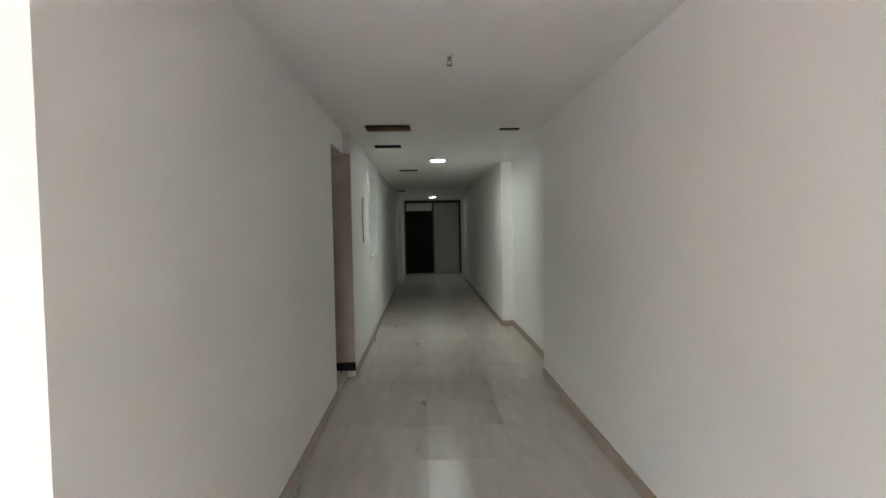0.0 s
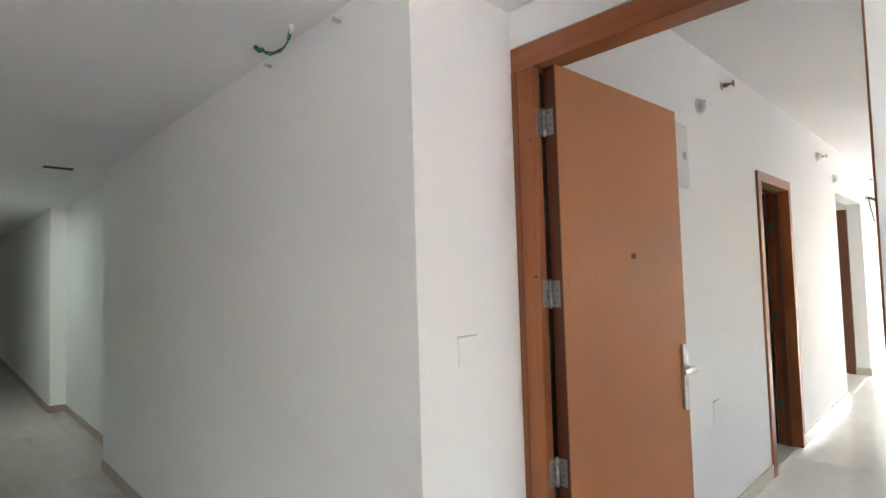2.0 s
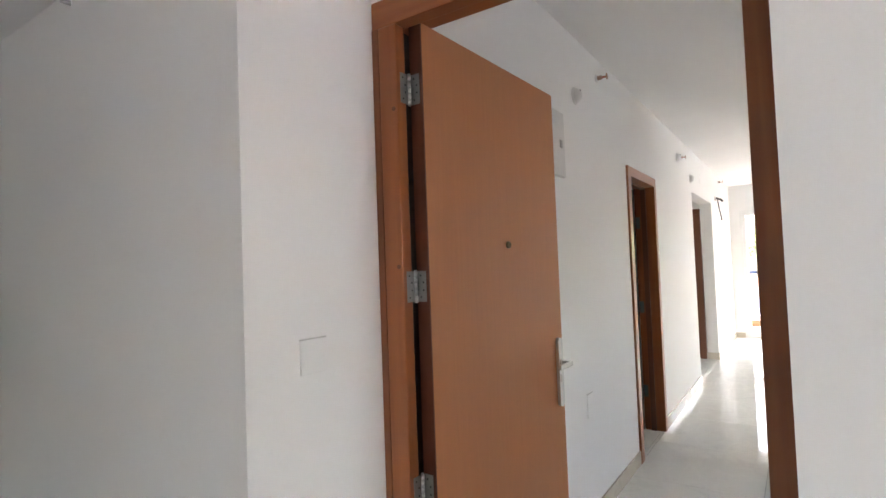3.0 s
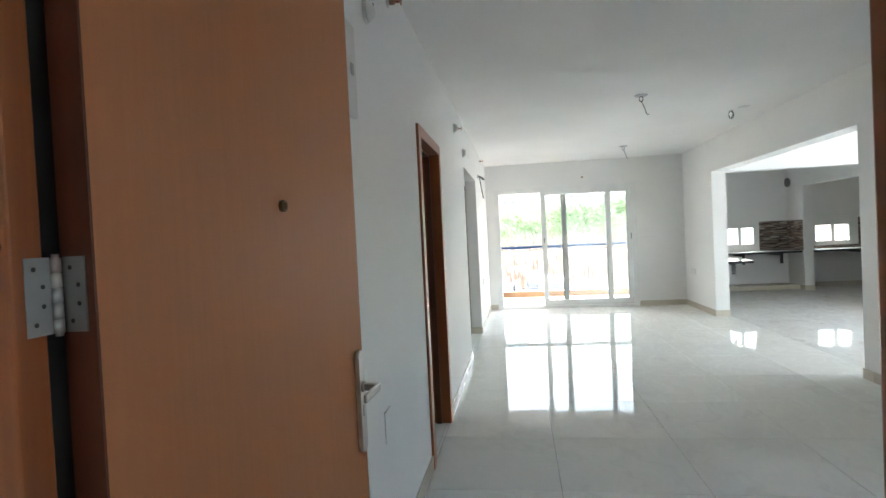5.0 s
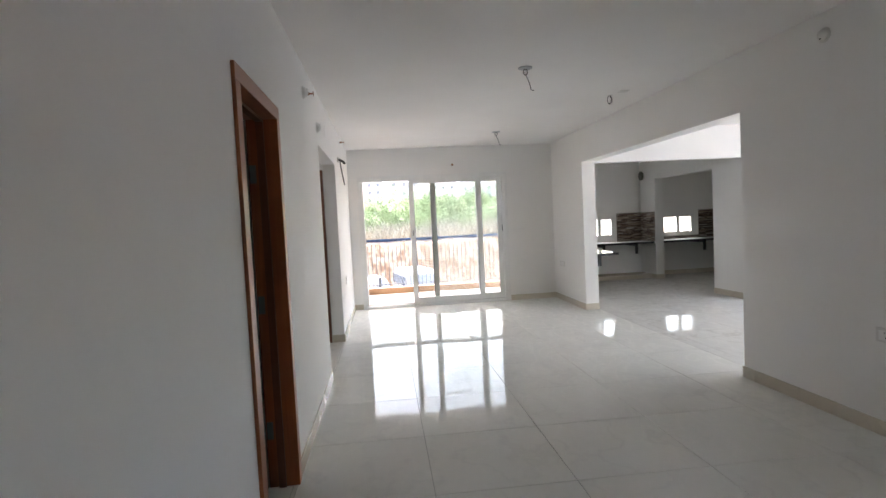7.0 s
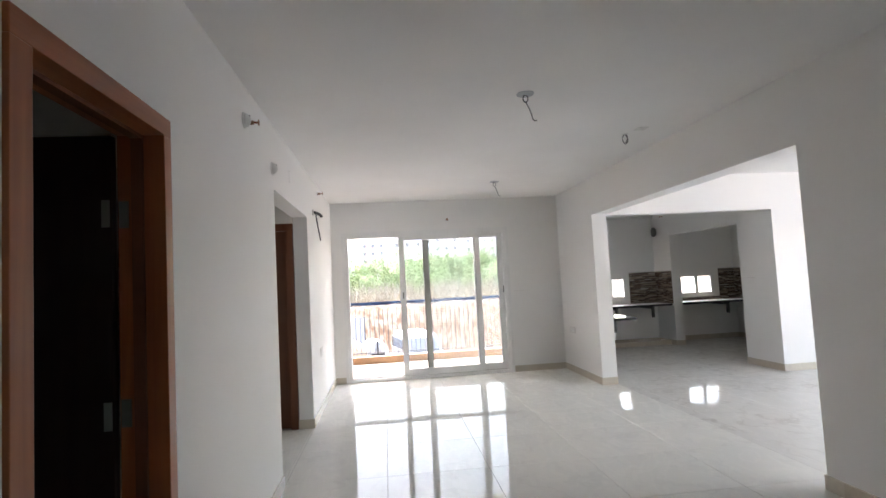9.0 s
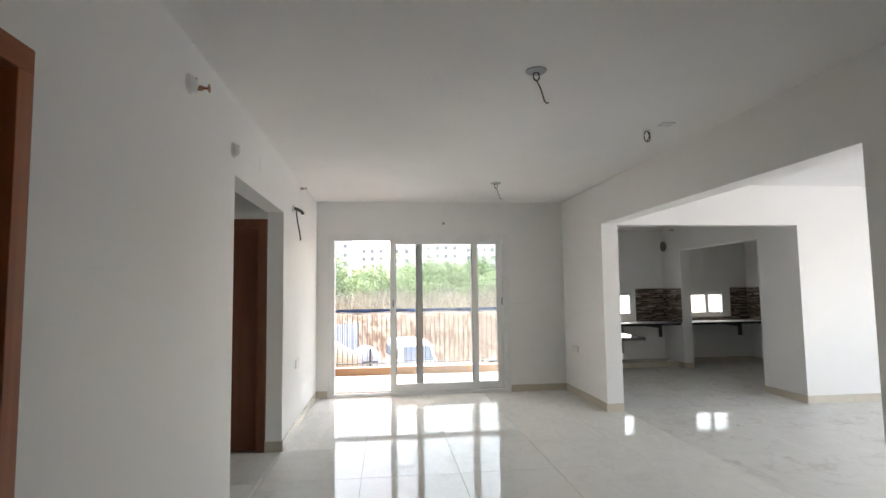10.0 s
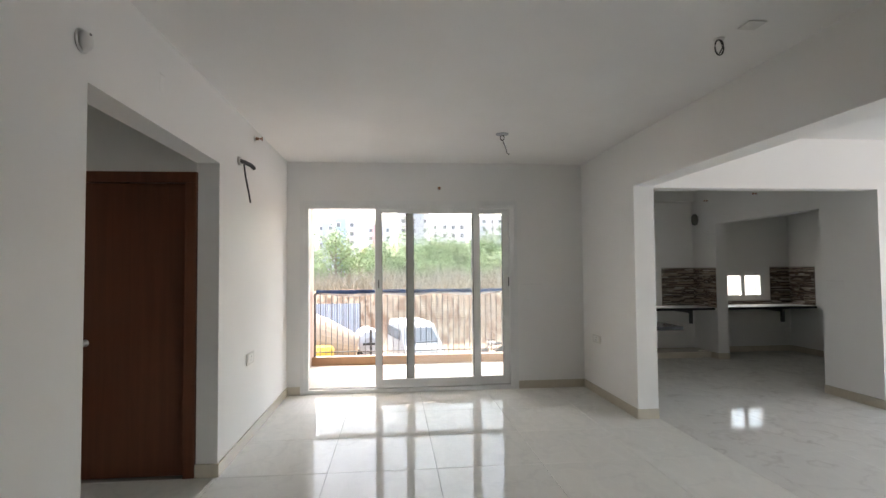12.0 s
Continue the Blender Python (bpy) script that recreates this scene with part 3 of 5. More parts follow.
def scrub():
    """Dry grass and twigs in tufts along the top of the bank."""
    r = random.Random(8)
    vs, fs = [], []
    for _ in range(2600):
        x, y = r.uniform(41.8, 56), r.uniform(-20, 20)
        z = ground_height(x, y)
        hh = r.uniform(0.5, 2.5)
        for _ in range(16):
            b = Vector((x + r.gauss(0, .3), y + r.gauss(0, .3), z - 0.1))
            d = Vector((r.gauss(0, .6), r.gauss(0, .6), 1)).normalized() * hh * r.uniform(0.5, 1)
            s = Vector((r.gauss(0, 1), r.gauss(0, 1), 0)).normalized() * r.uniform(0.006, 0.018)
            n = len(vs)
            vs += [b - s, b + s, b + d * 0.6 + s * 1.6, b + d]
            fs.append((n, n + 1, n + 2, n + 3))
    me = bpy.data.meshes.new("dry_scrub")
    me.from_pydata(vs, [], fs)
    me.materials.append(DRY)
    return tagged(new("dry_scrub", me), "dry pale scrub and grass above the bank", "scrub", kind="stuff")


scrub()

B_WHITE = material("facade_white", (0.66, 0.655, 0.64), 0.8, scale=0.2, fine=1)
B_BLUE = material("facade_blue", (0.36, 0.46, 0.58), 0.8, scale=0.2)
B_PINK = material("facade_pink", (0.62, 0.36, 0.33), 0.8, scale=0.2)
B_GREY = material("facade_grey", (0.42, 0.44, 0.46), 0.8, scale=0.2)
# Pane colour lifted to paint in distance haze on the far blocks.
PANE = material("haze_lifted_pane", (0.17, 0.18, 0.19), 0.15, scale=2)


def block(x, y, wide, storeys, accent, acc_y, label):
    """A far apartment block: walls, parapet, sunk windows, balconies and an accent bay."""
    base = ground_height(x, y)
    e = empty("apartment_building", pose(x, y, base), label, "building", "far apartment blocks")
    st = 3.05
    top = st * storeys
    part("wall", boxes((0, -wide / 2, -1, 12, wide / 2, top)), B_WHITE, e)
    part("roof", boxes((-0.2, -wide / 2 - .2, top, 12.2, wide / 2 + .2, top + 0.25), (0, -wide / 2, top + .25, 0.2, wide / 2, top + 1.0), (4, -2, top + .25, 8, 2, top + 2.8)), B_WHITE, e)
    part("bay", boxes((-0.8, acc_y - 1.7, 0, -0.003, acc_y + 1.7, top + 0.8)), accent, e, "coloured projecting bay")
    n = int(wide // 3.1)
    win = mesh_of(boxes((-0.05, -0.6, 0, 0.02, 0.6, 1.3)), "window", PANE)
    bal = mesh_of(boxes((-1.1, -1.1, 0, -0.003, 1.1, 0.12), (-1.1, -1.1, 0.12, -1.03, 1.1, 0.95)), "balcony", B_WHITE)
    frm = mesh_of(boxes((-0.12, -0.75, -0.12, -0.052, -0.6, 1.42), (-0.12, 0.6, -0.12, -0.052, 0.75, 1.42), (-0.3, -0.8, 1.42, -0.003, 0.8, 1.52)), "window_frame", B_WHITE)
    for s in range(storeys):
        for k in range(n):
            yy = -wide / 2 + (k + 0.5) * wide / n
            front = -0.8 if abs(yy - acc_y) < 1.7 else 0.0
            o = new("window", win)
            o.parent, o.location = e, (front, yy, s * st + 1.0)
            f = new("frame", frm)
            f.parent = o
            if (k + int(acc_y * 7)) % 3 == 1:
                b = new("balcony", bal)
                b.parent, b.location = e, (front, yy, s * st + 0.05)
    return e


block(205, 27, 10, 6, B_GREY, -2.0, "far white apartment block with a grey bay")
block(190, 17, 9, 6, B_BLUE, 1.5, "far white apartment block with a blue bay")
block(215, 6, 10, 6, B_PINK, 1.0, "far white apartment block with a pink bay")
block(175, -6, 10, 7, B_GREY, -1.5, "far white apartment block with grey balconies")
block(200, -20, 13, 6, B_WHITE, 3.0, "long far white apartment block")
block(210, -38, 16, 7, B_WHITE, 2.0, "tall far white apartment block")
block(200, 44, 14, 6, B_BLUE, 3.0, "far white apartment block with a blue bay")

# vehicles and clutter on the plot
CARWHITE = material("vehicle_white", (0.40, 0.40, 0.39), 0.3, scale=2)
DRUM = material("drum_beige", (0.31, 0.215, 0.13), 0.5, second=(0.26, 0.18, 0.11), scale=1.5)
YELLOW = material("machine_yellow", (0.60, 0.36, 0.03), 0.45, scale=3)
DARKGL = material("vehicle_glass", (0.13, 0.14, 0.145), 0.08)
BLACKM = material("black_metal", (0.03, 0.03, 0.03), 0.5, scale=20)
SHEETM = material("blue_grey_sheet", (0.40, 0.42, 0.455), 0.5, 0.0, second=(0.34, 0.36, 0.40), scale=2)
TYRE = material("tyre", (0.02, 0.02, 0.02), 0.85)


def revolve(bm, profile, axis_m, seg=24):
    rings = []
    for r, z in profile:
        rings.append([bm.verts.new(axis_m @ Vector((r * math.cos(2 * math.pi * k / seg), r * math.sin(2 * math.pi * k / seg), z))) for k in range(seg)])
    for a, b in zip(rings, rings[1:]):
        for k in range(seg):
            bm.faces.new((a[k], a[(k + 1) % seg], b[(k + 1) % seg], b[k]))
    bm.faces.new(rings[0][::-1])
    bm.faces.new(rings[-1])
    return bm


def wheel(parent, x, y, r, wd):
    w = part("wheel", cyl(bmesh.new(), (x, y - wd / 2, r), (x, y + wd / 2, r), r, seg=20), TYRE, parent)
    part("rim", cyl(bmesh.new(), (x, y - wd / 2 - .01, r), (x, y + wd / 2 + .01, r), r * 0.55, seg=14), STEEL, w)


def mixer_truck(m):
    e = empty("mixer_truck", m, "concrete mixer truck with a beige drum", "truck")
    # the truck stands along its local x, cab at the low end
    ax = Matrix.Translation((1.2, 0, 1.85)) @ Matrix.Rotation(radians(90), 4, 'Y') @ Matrix.Rotation(radians(8), 4, 'Y')
    part("drum", revolve(bmesh.new(), [(0.55, -2.2), (0.8, -2.0), (1.02, -1.2), (1.25, -0.2), (1.25, 0.5), (1.05, 1.3), (0.7, 2.2), (0.5, 2.7)], ax, 28), DRUM, e)
    part("chassis", boxes((-3.4, -0.45, 0.7, 4.0, 0.45, 0.95, 0.02)), BLACKM, e)
    part("hopper", revolve(bmesh.new(), [(0.12, 1.1), (0.32, 1.18), (0.46, 1.42), (0.47, 1.62), (0.40, 1.74), (0.1, 1.76)], Matrix.Translation((2.6, -1.3, 0)), 20), YELLOW, e, "yellow rounded hopper")
    part("hopper_arm", boxes((2.5, -1.3, 0.9, 2.7, -0.3, 1.15, 0.03)), BLACKM, e)
    part("tank", cyl(bmesh.new(), (-1.3, -1.05, 1.2), (-0.2, -1.05, 1.2), 0.38), CARWHITE, e)
    cab = part("cab", boxes((-3.5, -1.15, 0.75, -1.7, 1.15, 2.55, 0.12)), CARWHITE, e, "white truck cab")
    part("windscreen", boxes((-3.53, -0.95, 1.6, -3.495, 0.95, 2.35)), DARKGL, cab)
    part("side_window", boxes((-3.2, -1.17, 1.6, -2.2, -1.145, 2.3)), DARKGL, cab)
    part("mirror", boxes((-3.45, -1.4, 1.6, -3.38, -1.2, 2.2, 0.02)), BLACKM, cab)
    for x in (-2.6, 1.4, 2.6):
        for y in (-0.95, 0.95):
            wheel(e, x, y, 0.5, 0.3)
    return e


def van(m):
    e = empty("white_van", m, "white van with a dark windscreen", "van")
    bm = bmesh.new()
    prof = [(-2.2, 0.35), (-2.25, 1.0), (-1.6, 1.15), (-0.95, 1.95), (-0.6, 2.1), (2.1, 2.1), (2.25, 1.9), (2.25, 0.35)]
    for s in (-0.92, 0.92):
        bm.faces.new([bm.verts.new((x, s * (0.86 if z > 1.5 else 1.0), z)) for x, z in prof])
    bm.verts.ensure_lookup_table()
    n = len(prof)
    for k in range(n):
        bm.faces.new((bm.verts[k], bm.verts[(k + 1) % n], bm.verts[n + (k + 1) % n], bm.verts[n + k]))
    bmesh.ops.bevel(bm, geom=bm.edges[:], offset=0.07, segments=2, affect='EDGES')
    body = part("body", bm, CARWHITE, e)
    bm = bmesh.new()
    a, b = Vector((-1.53, 0, 1.26)), Vector((-1.03, 0, 1.88))
    off = Vector((-0.03, 0, 0.024))
    vs = [bm.verts.new(a + off + Vector((0, -.76, 0))), bm.verts.new(a + off + Vector((0, .76, 0))), bm.verts.new(b + off + Vector((0, .66, 0))), bm.verts.new(b + off + Vector((0, -.66, 0)))]
    f = bm.faces.new(vs)
    r = bmesh.ops.extrude_face_region(bm, geom=[f])
    bmesh.ops.translate(bm, vec=(0.05, 0, -0.04), verts=[v for v in r["geom"] if isinstance(v, bmesh.types.BMVert)])
    part("windscreen", bm, DARKGL, body)
    part("bumper", boxes((-2.32, -0.85, 0.35, -2.2, 0.85, 0.6, 0.04)), BLACKM, e)
    for s in (-0.66, 0.66):
        part("headlight", boxes((-2.275, s - .18, 0.75, -2.2, s + .18, 0.95, 0.03)), STEEL, e)
        part("side_window", boxes((-0.8, s / .66 * .905 - .02, 1.3, 1.9, s / .66 * .905 + .02, 1.8)), DARKGL, body)
    for x in (-1.45, 1.4):
        for y in (-0.78, 0.78):
            wheel(e, x, y, 0.34, 0.2)
    return e


mixer_truck(pose(28.3, 5.9, -3.2, 0, 0, -90))
van(pose(32.5, -0.45, -3.2, 0, 0, 12))


def water_tank(m):
    e = empty("drum_tank", m, "white round tank end with black strap", "tank")
    part("shell", revolve(bmesh.new(), [(0.3, -1.3), (0.55, -1.2), (0.62, 0.0), (0.55, 1.2), (0.3, 1.3)], Matrix.Translation((0, 0, 1.35)) @ Matrix.Rotation(radians(90), 4, 'Y'), 22), CARWHITE, e)
    part("strap", boxes((-1.36, -0.05, 0.7, -1.30, 0.05, 2.0), (-1.36, -0.35, 1.3, -1.30, 0.35, 1.4)), BLACKM, e)
    part("stand", boxes((-1.0, -0.5, 0, -0.8, 0.5, 0.85), (0.8, -0.5, 0, 1.0, 0.5, 0.85)), BLACKM, e)
    return e


water_tank(pose(31.5, 1.75, -3.2, 0, 0, 8))


def sheet_fence(m, wide, high):
    e = empty("sheet_fence", m, "blue-grey corrugated metal sheet fence", "fence")
    n = int(wide / 0.8)
    for k in range(n):
        vs, fs = [], []
        for j in range(25):
            u = k * 0.8 + j * 0.0335
            d = 0.025 * math.sin(j * 1.57)
            vs += [(d, u, 0), (d, u, high), (d + 0.004, u, 0), (d + 0.004, u, high)]
            if j:
                a = 4 * (j - 1)
                fs += [(a, a + 4, a + 5, a + 1), (a + 2, a + 3, a + 7, a + 6)]
        me = bpy.data.meshes.new("sheet")
        me.from_pydata(vs, [], fs)
        me.materials.append(SHEETM)
        o = new("sheet", me)
        o.parent = e
        o.location = (0.03 * (k % 2), 0, 0)
    for k in range(n + 1):
        part("post", boxes((0.08, k * 0.8 - 0.03, 0, 0.14, k * 0.8 + 0.03, high + 0.05)), BLACKM, e)
    return e


sheet_fence(pose(37.6, 2.5, -3.25), 4.8, 2.75)


def motorbike(m):
    e = empty("parked_motorbike", m, "parked motorbike, dark with a grey tank", "motorbike")
    for y in (-0.62, 0.62):
        wb = part("wheel", revolve(bmesh.new(), [(0.24, -.05), (0.30, -.05), (0.30, .05), (0.24, .05)], Matrix.Translation((0, y, 0.30)) @ Matrix.Rotation(radians(90), 4, 'Y'), 18), TYRE, e)
        part("rim", cyl(bmesh.new(), (-.02, y, .3), (.02, y, .3), .235, seg=16), STEEL, wb)
    part("frame", tube(tube(bmesh.new(), [(0, -.62, .3), (0, -.1, .45), (0, .35, .75), (0, .62, .3)], .04), [(0, .35, .75), (0, .28, 1.02)], .03), BLACKM, e)
    part("tank", boxes((-.13, 0, .68, .13, .35, .9, .05)), STEEL, e)
    part("seat", boxes((-.13, -.55, .7, .13, 0, .82, .04)), BLACKM, e)
    part("handlebar", tube(bmesh.new(), [(-.36, .2, 1.05), (-.1, .3, 1.0), (.1, .3, 1.0), (.36, .2, 1.05)], .018), BLACKM, e)
    return e


bike = motorbike(pose(33.5, -4.6, -3.2, 0, 0, 35))
copy_thing(bike, pose(33.2, -5.4, -3.2, 0, 0, 20))

# ---------- balcony rail ----------
KERB = material("kerb_tile", (0.40, 0.24, 0.13), 0.45, second=(0.33, 0.19, 0.10), scale=3, fine=20)
structure("balcony_kerb", boxes((14.55, -1.8, -0.02, 14.70, 1.80, 0.125, 0.006)), KERB, "low brown tiled balcony kerb", "kerb")
IRON = material("rail_paint", (0.14, 0.13, 0.12), 0.5, scale=30)
rail = empty("balcony_railing", pose(14.62, 0, 0.125), "dark thin-barred steel balcony railing", "railing")
part("handrail", tube(bmesh.new(), [(0, -1.8, 0.985), (0, 1.72, 0.985), (0, 1.755, 0.97), (0, 1.77, 0.92)], 0.02), IRON, rail)
part("bottom_rail", boxes((-0.012, -1.8, 0.06, 0.012, 1.78, 0.075)), IRON, rail)
bar = mesh_of(boxes((-0.005, -0.005, 0, 0.005, 0.005, 0.97)), "baluster", IRON)
for k in range(41):
    o = new("baluster", bar)
    o.parent, o.location = rail, (0, 1.68 - 0.0865 * k, 0)
part("end_post", boxes((-0.016, 1.745, 0, 0.016, 1.777, 0.93)), IRON, rail)
TARP = material("blue_tarp", (0.010, 0.033, 0.10), 0.5, second=(0.018, 0.075, 0.22), scale=5, bump=0.3, bump_scale=30)
TARP_W = material("tarp_lining", (0.62, 0.62, 0.62), 0.6, second=(0.5, 0.5, 0.52), scale=6)


def drape(y0, y1, top, drop, wave, mat, name, xo):
    vs, fs = [], []
    n = 90
    for i in range(n + 1):
        y = y0 + (y1 - y0) * i / n
        sag = drop * (1 - wave + wave * abs(math.sin(y * 3.4 + 0.6)) + 0.10 * noise.noise(Vector((y * 6, 0, 0))))
        ruff = 0.006 * math.sin(y * 37) + 0.008 * noise.noise(Vector((y * 9, 2, 0)))
        vs += [(xo + 0.03, y, top - drop * 0.7), (xo + 0.024, y, top), (xo - 0.024 + ruff * .3, y, top + 0.002), (xo - 0.036 + ruff, y, top - sag * .5), (xo - 0.03 + ruff, y, top - sag)]
        if i:
            a = (i - 1) * 5
            fs += [(a + k, a + 5 + k, a + 6 + k, a + 1 + k) for k in range(4)]
    me = bpy.data.meshes.new(name)
    me.from_pydata(vs, [], fs)
    me.materials.append(mat)
    return new(name, me)


tarp = tagged(drape(-1.75, 1.74, 1.150, 0.060, 0.35, TARP, "tarpaulin", 14.62), "blue tarpaulin strip draped over the handrail", "tarpaulin")
lin = drape(-1.75, 1.70, 1.143, 0.095, 0.6, TARP_W, "lining", 14.626)
lin.parent = tarp

# ---------- sliding balcony door ----------
sd = empty("sliding_door", pose(XF, 0, 0), "white sliding balcony door, left sash slid open", "sliding door")
part("outer_frame", boxes((0.0, WB, 0.0, 0.14, WA, 0.045), (0.0, WB, 2.200, 0.14, WA, WT), (0.0, WB, 0.045, 0.14, WB + 0.05, 2.200), (0.0, WA - 0.05, 0.045, 0.14, WA, 2.200), bevel=0.003), UPVC, sd)
part("architrave", boxes((-0.012, WA, 0, -0.002, WA + 0.045, WT + 0.045), (-0.012, WB - 0.045, 0, -0.002, WB, WT + 0.045), (-0.012, WB, WT, -0.002, WA, WT + 0.045)), UPVC, sd)
part("track", boxes((0.045, WB + 0.05, 0.045, 0.05, WA - 0.05, 0.058), (0.09, WB + 0.05, 0.045, 0.095, WA - 0.05, 0.058)), STEEL, sd)


def sash(y0, y1, x, stile, mat=UPVC, z0=0.055, z1=2.200):
    s = part("sash", boxes((x, y1 - stile, z0, x + 0.038, y1, z1), (x, y0, z0, x + 0.038, y0 + stile, z1), (x, y0 + stile, z0, x + 0.038, y1 - stile, z0 + 0.10), (x, y0 + stile, z1 - 0.055, x + 0.038, y1 - stile, z1), bevel=0.003), mat, sd)
    g = part("pane", boxes((x + 0.016, y0 + stile - .01, z0 + 0.09, x + 0.022, y1 - stile + .01, z1 - 0.045)), DUSTY, s, "dusty glass pane")
    g.visible_shadow = False
    part("gasket", boxes((x + 0.012, y0 + stile, z0 + .10, x + 0.026, y0 + stile + .006, z1 - .055), (x + 0.012, y1 - stile - .006, z0 + .10, x + 0.026, y1 - stile, z1 - .055)), RUBBER_AND_SHADE, s)
    return s


sa = sash(-0.508, 0.766, 0.005, 0.080)
part("pull", boxes((-0.006, 0.716, 1.24, 0.004, 0.732, 1.34, 0.003)), DARKALU, sa, "small dark sash pull")
sb = sash(-0.89, 0.395, 0.05, 0.092)
# grey strip laid over the left stile's face
part("interlock", boxes((0.0445, 0.303, 0.056, 0.0495, 0.378, 2.199)), STILE_GREY, sb, "grey strip over the stile")
part("brush_seal", boxes((0.0435, 0.3785, 0.056, 0.0495, 0.3945, 2.199)), DARKALU, sb, "dark brush seal")
sc_ = sash(-0.89, -0.42, 0.096, 0.075)
part("pull", boxes((-0.008, -0.866, 1.25, 0.002, -0.852, 1.36, 0.003)), DARKALU, sd, "small dark frame pull")

# ---------- skirtings ----------
def skirting(label, mat, h, t, *runs, base=0.0):
    """Runs of (x0, y0, x1, y1, side): a thin tile strip proud of a wall; side is the outward direction."""
    bm = bmesh.new()
    for x0, y0, x1, y1, sx, sy in runs:
        if sy:
            box(bm, x0, y0 + 0.0015 * sy, base + 0.0005, x1, y0 + t * sy, base + h, 0.002)
        else:
            box(bm, x0 + 0.0015 * sx, y0, base + 0.0005, x0 + t * sx, y1, base + h, 0.002)
    return structure("baseboard", bm, mat, label, "baseboard")


skirting("beige tiled skirting along the living room", SKIRT, 0.095, 0.012,
         (XD2, YL, D1A - 0.073, YL, 0, -1), (D1B + 0.035, YL, OA, YL, 0, -1), (OB, YL, XF, YL, 0, -1), (OB, YL - .012, OB, 1.955, -1, 0),
         (XF, WA + 0.045, XF, YL - .012, -1, 0), (XF, YR, XF, WB - .045, -1, 0), (XK, YR, XF - .012, YR, 0, 1), (XK, YR2, XK, YR + .012, -1, 0),
         (XD2, YR, RX, YR, 0, 1), (RX, YR2, RX, YR + .012, 1, 0), (XD2, YR + .012, XD2, 0.75, 1, 0))
skirting("beige tiled skirting in dining and kitchen", SKIRT, 0.095, 0.012,
         (XK, -6.75, XK, KYB, -1, 0), (XK - .012, KYB, 11.96, KYB, 0, 1), (14.22, -4.755, 14.22, -4.575, -1, 0), (14.208, -4.575, 14.40, -4.575, 0, 1),
         (XKF, -6.33, XKF, -4.755, -1, 0), (11.96, -6.33, XKF - .012, -6.33, 0, 1), (XK + .15, YR2, XKF, YR2, 0, -1), (RX, YR2, 5.15, YR2, 0, -1))
skirting("brown tiled corridor skirting", SKIRT_C, 0.085, 0.012,
         (CXR, 1.886, CXR, 5.918, -1, 0), (2.67, 5.918, 2.67, 8.70, -1, 0), (CXR - .012, 8.70, 2.67, 8.70, 0, -1), (CXR, 8.70, CXR, 16.13, -1, 0), (CXR - .012, 1.886, XD, 1.886, 0, -1),
         (CXL, 1.783, CXL, 5.37, 1, 0), (0.58, 6.09, 0.58, 16.05, 1, 0), (CXR, -4.0, CXR, 0.80, -1, 0), (-2.2, 1.783, CXL, 1.783, 0, -1), base=FC)
skirting("dark stone skirting in the corridor doorway", GRANITE, 0.085, 0.012, (-0.05, 6.06, 0.585, 6.06, 0, -1), base=0.01)
structure("doorway_sill", boxes((-1.2, 5.374, FC + 0.0005, 0.499, 6.058, 0.008, 0.003)), PLANK, "raised grey tiled sill in the corridor doorway", "sill")

# ---------- kitchen ----------
ct = 0.81
structure("kitchen_plinth", boxes((14.40, -4.575, 0.0005, XKF, YR2, 0.095, 0.004)), SKIRT, "low tiled plinth under the kitchen counter", "plinth")


def counter(name, label, dims, legs):
    e = empty(name, pose(0, 0, 0), label, "counter")
    bm = bmesh.new()
    for d in dims:
        box(bm, *d, bevel=0.006)
    part("worktop", bm, GRANITE, e, "polished black granite worktop")
    # thin pale sheet on each worktop but the side counter's
    for d in dims if "side" not in name else []:
        part("dust_film", boxes((d[0] + 0.012, d[1] + 0.012, d[5] + 0.0005, d[3] - 0.03, d[4] - 0.012, d[5] + 0.0025)), PALE_TOP, e, "thin pale sheet on the worktop")
    for x, y in legs:
        part("bracket", boxes((x - 0.02, y - 0.025, ct - 0.25, x + 0.02, y + 0.025, ct - 0.04), (x, y - 0.025, ct - 0.085, x + 0.5, y + 0.025, ct - 0.045), bevel=0.003), BLACKM, e, "black steel bracket")
    return e


counter("kitchen_counter", "black granite counter along the kitchen back wall", [(14.27, -4.57, ct - 0.04, XKF, -2.65, ct)], [(14.33, -4.19), (14.33, -3.45)])
counter("side_counter", "black granite counter along the kitchen side wall", [(11.80, -2.62, ct - 0.04, XKF, YR2, ct)], [(12.2, -2.45), (13.4, -2.45)])
counter("utility_counter", "black granite counter in the utility", [(14.27, -6.325, ct - 0.04, XKF, -4.76, ct)], [(14.33, -5.76)])


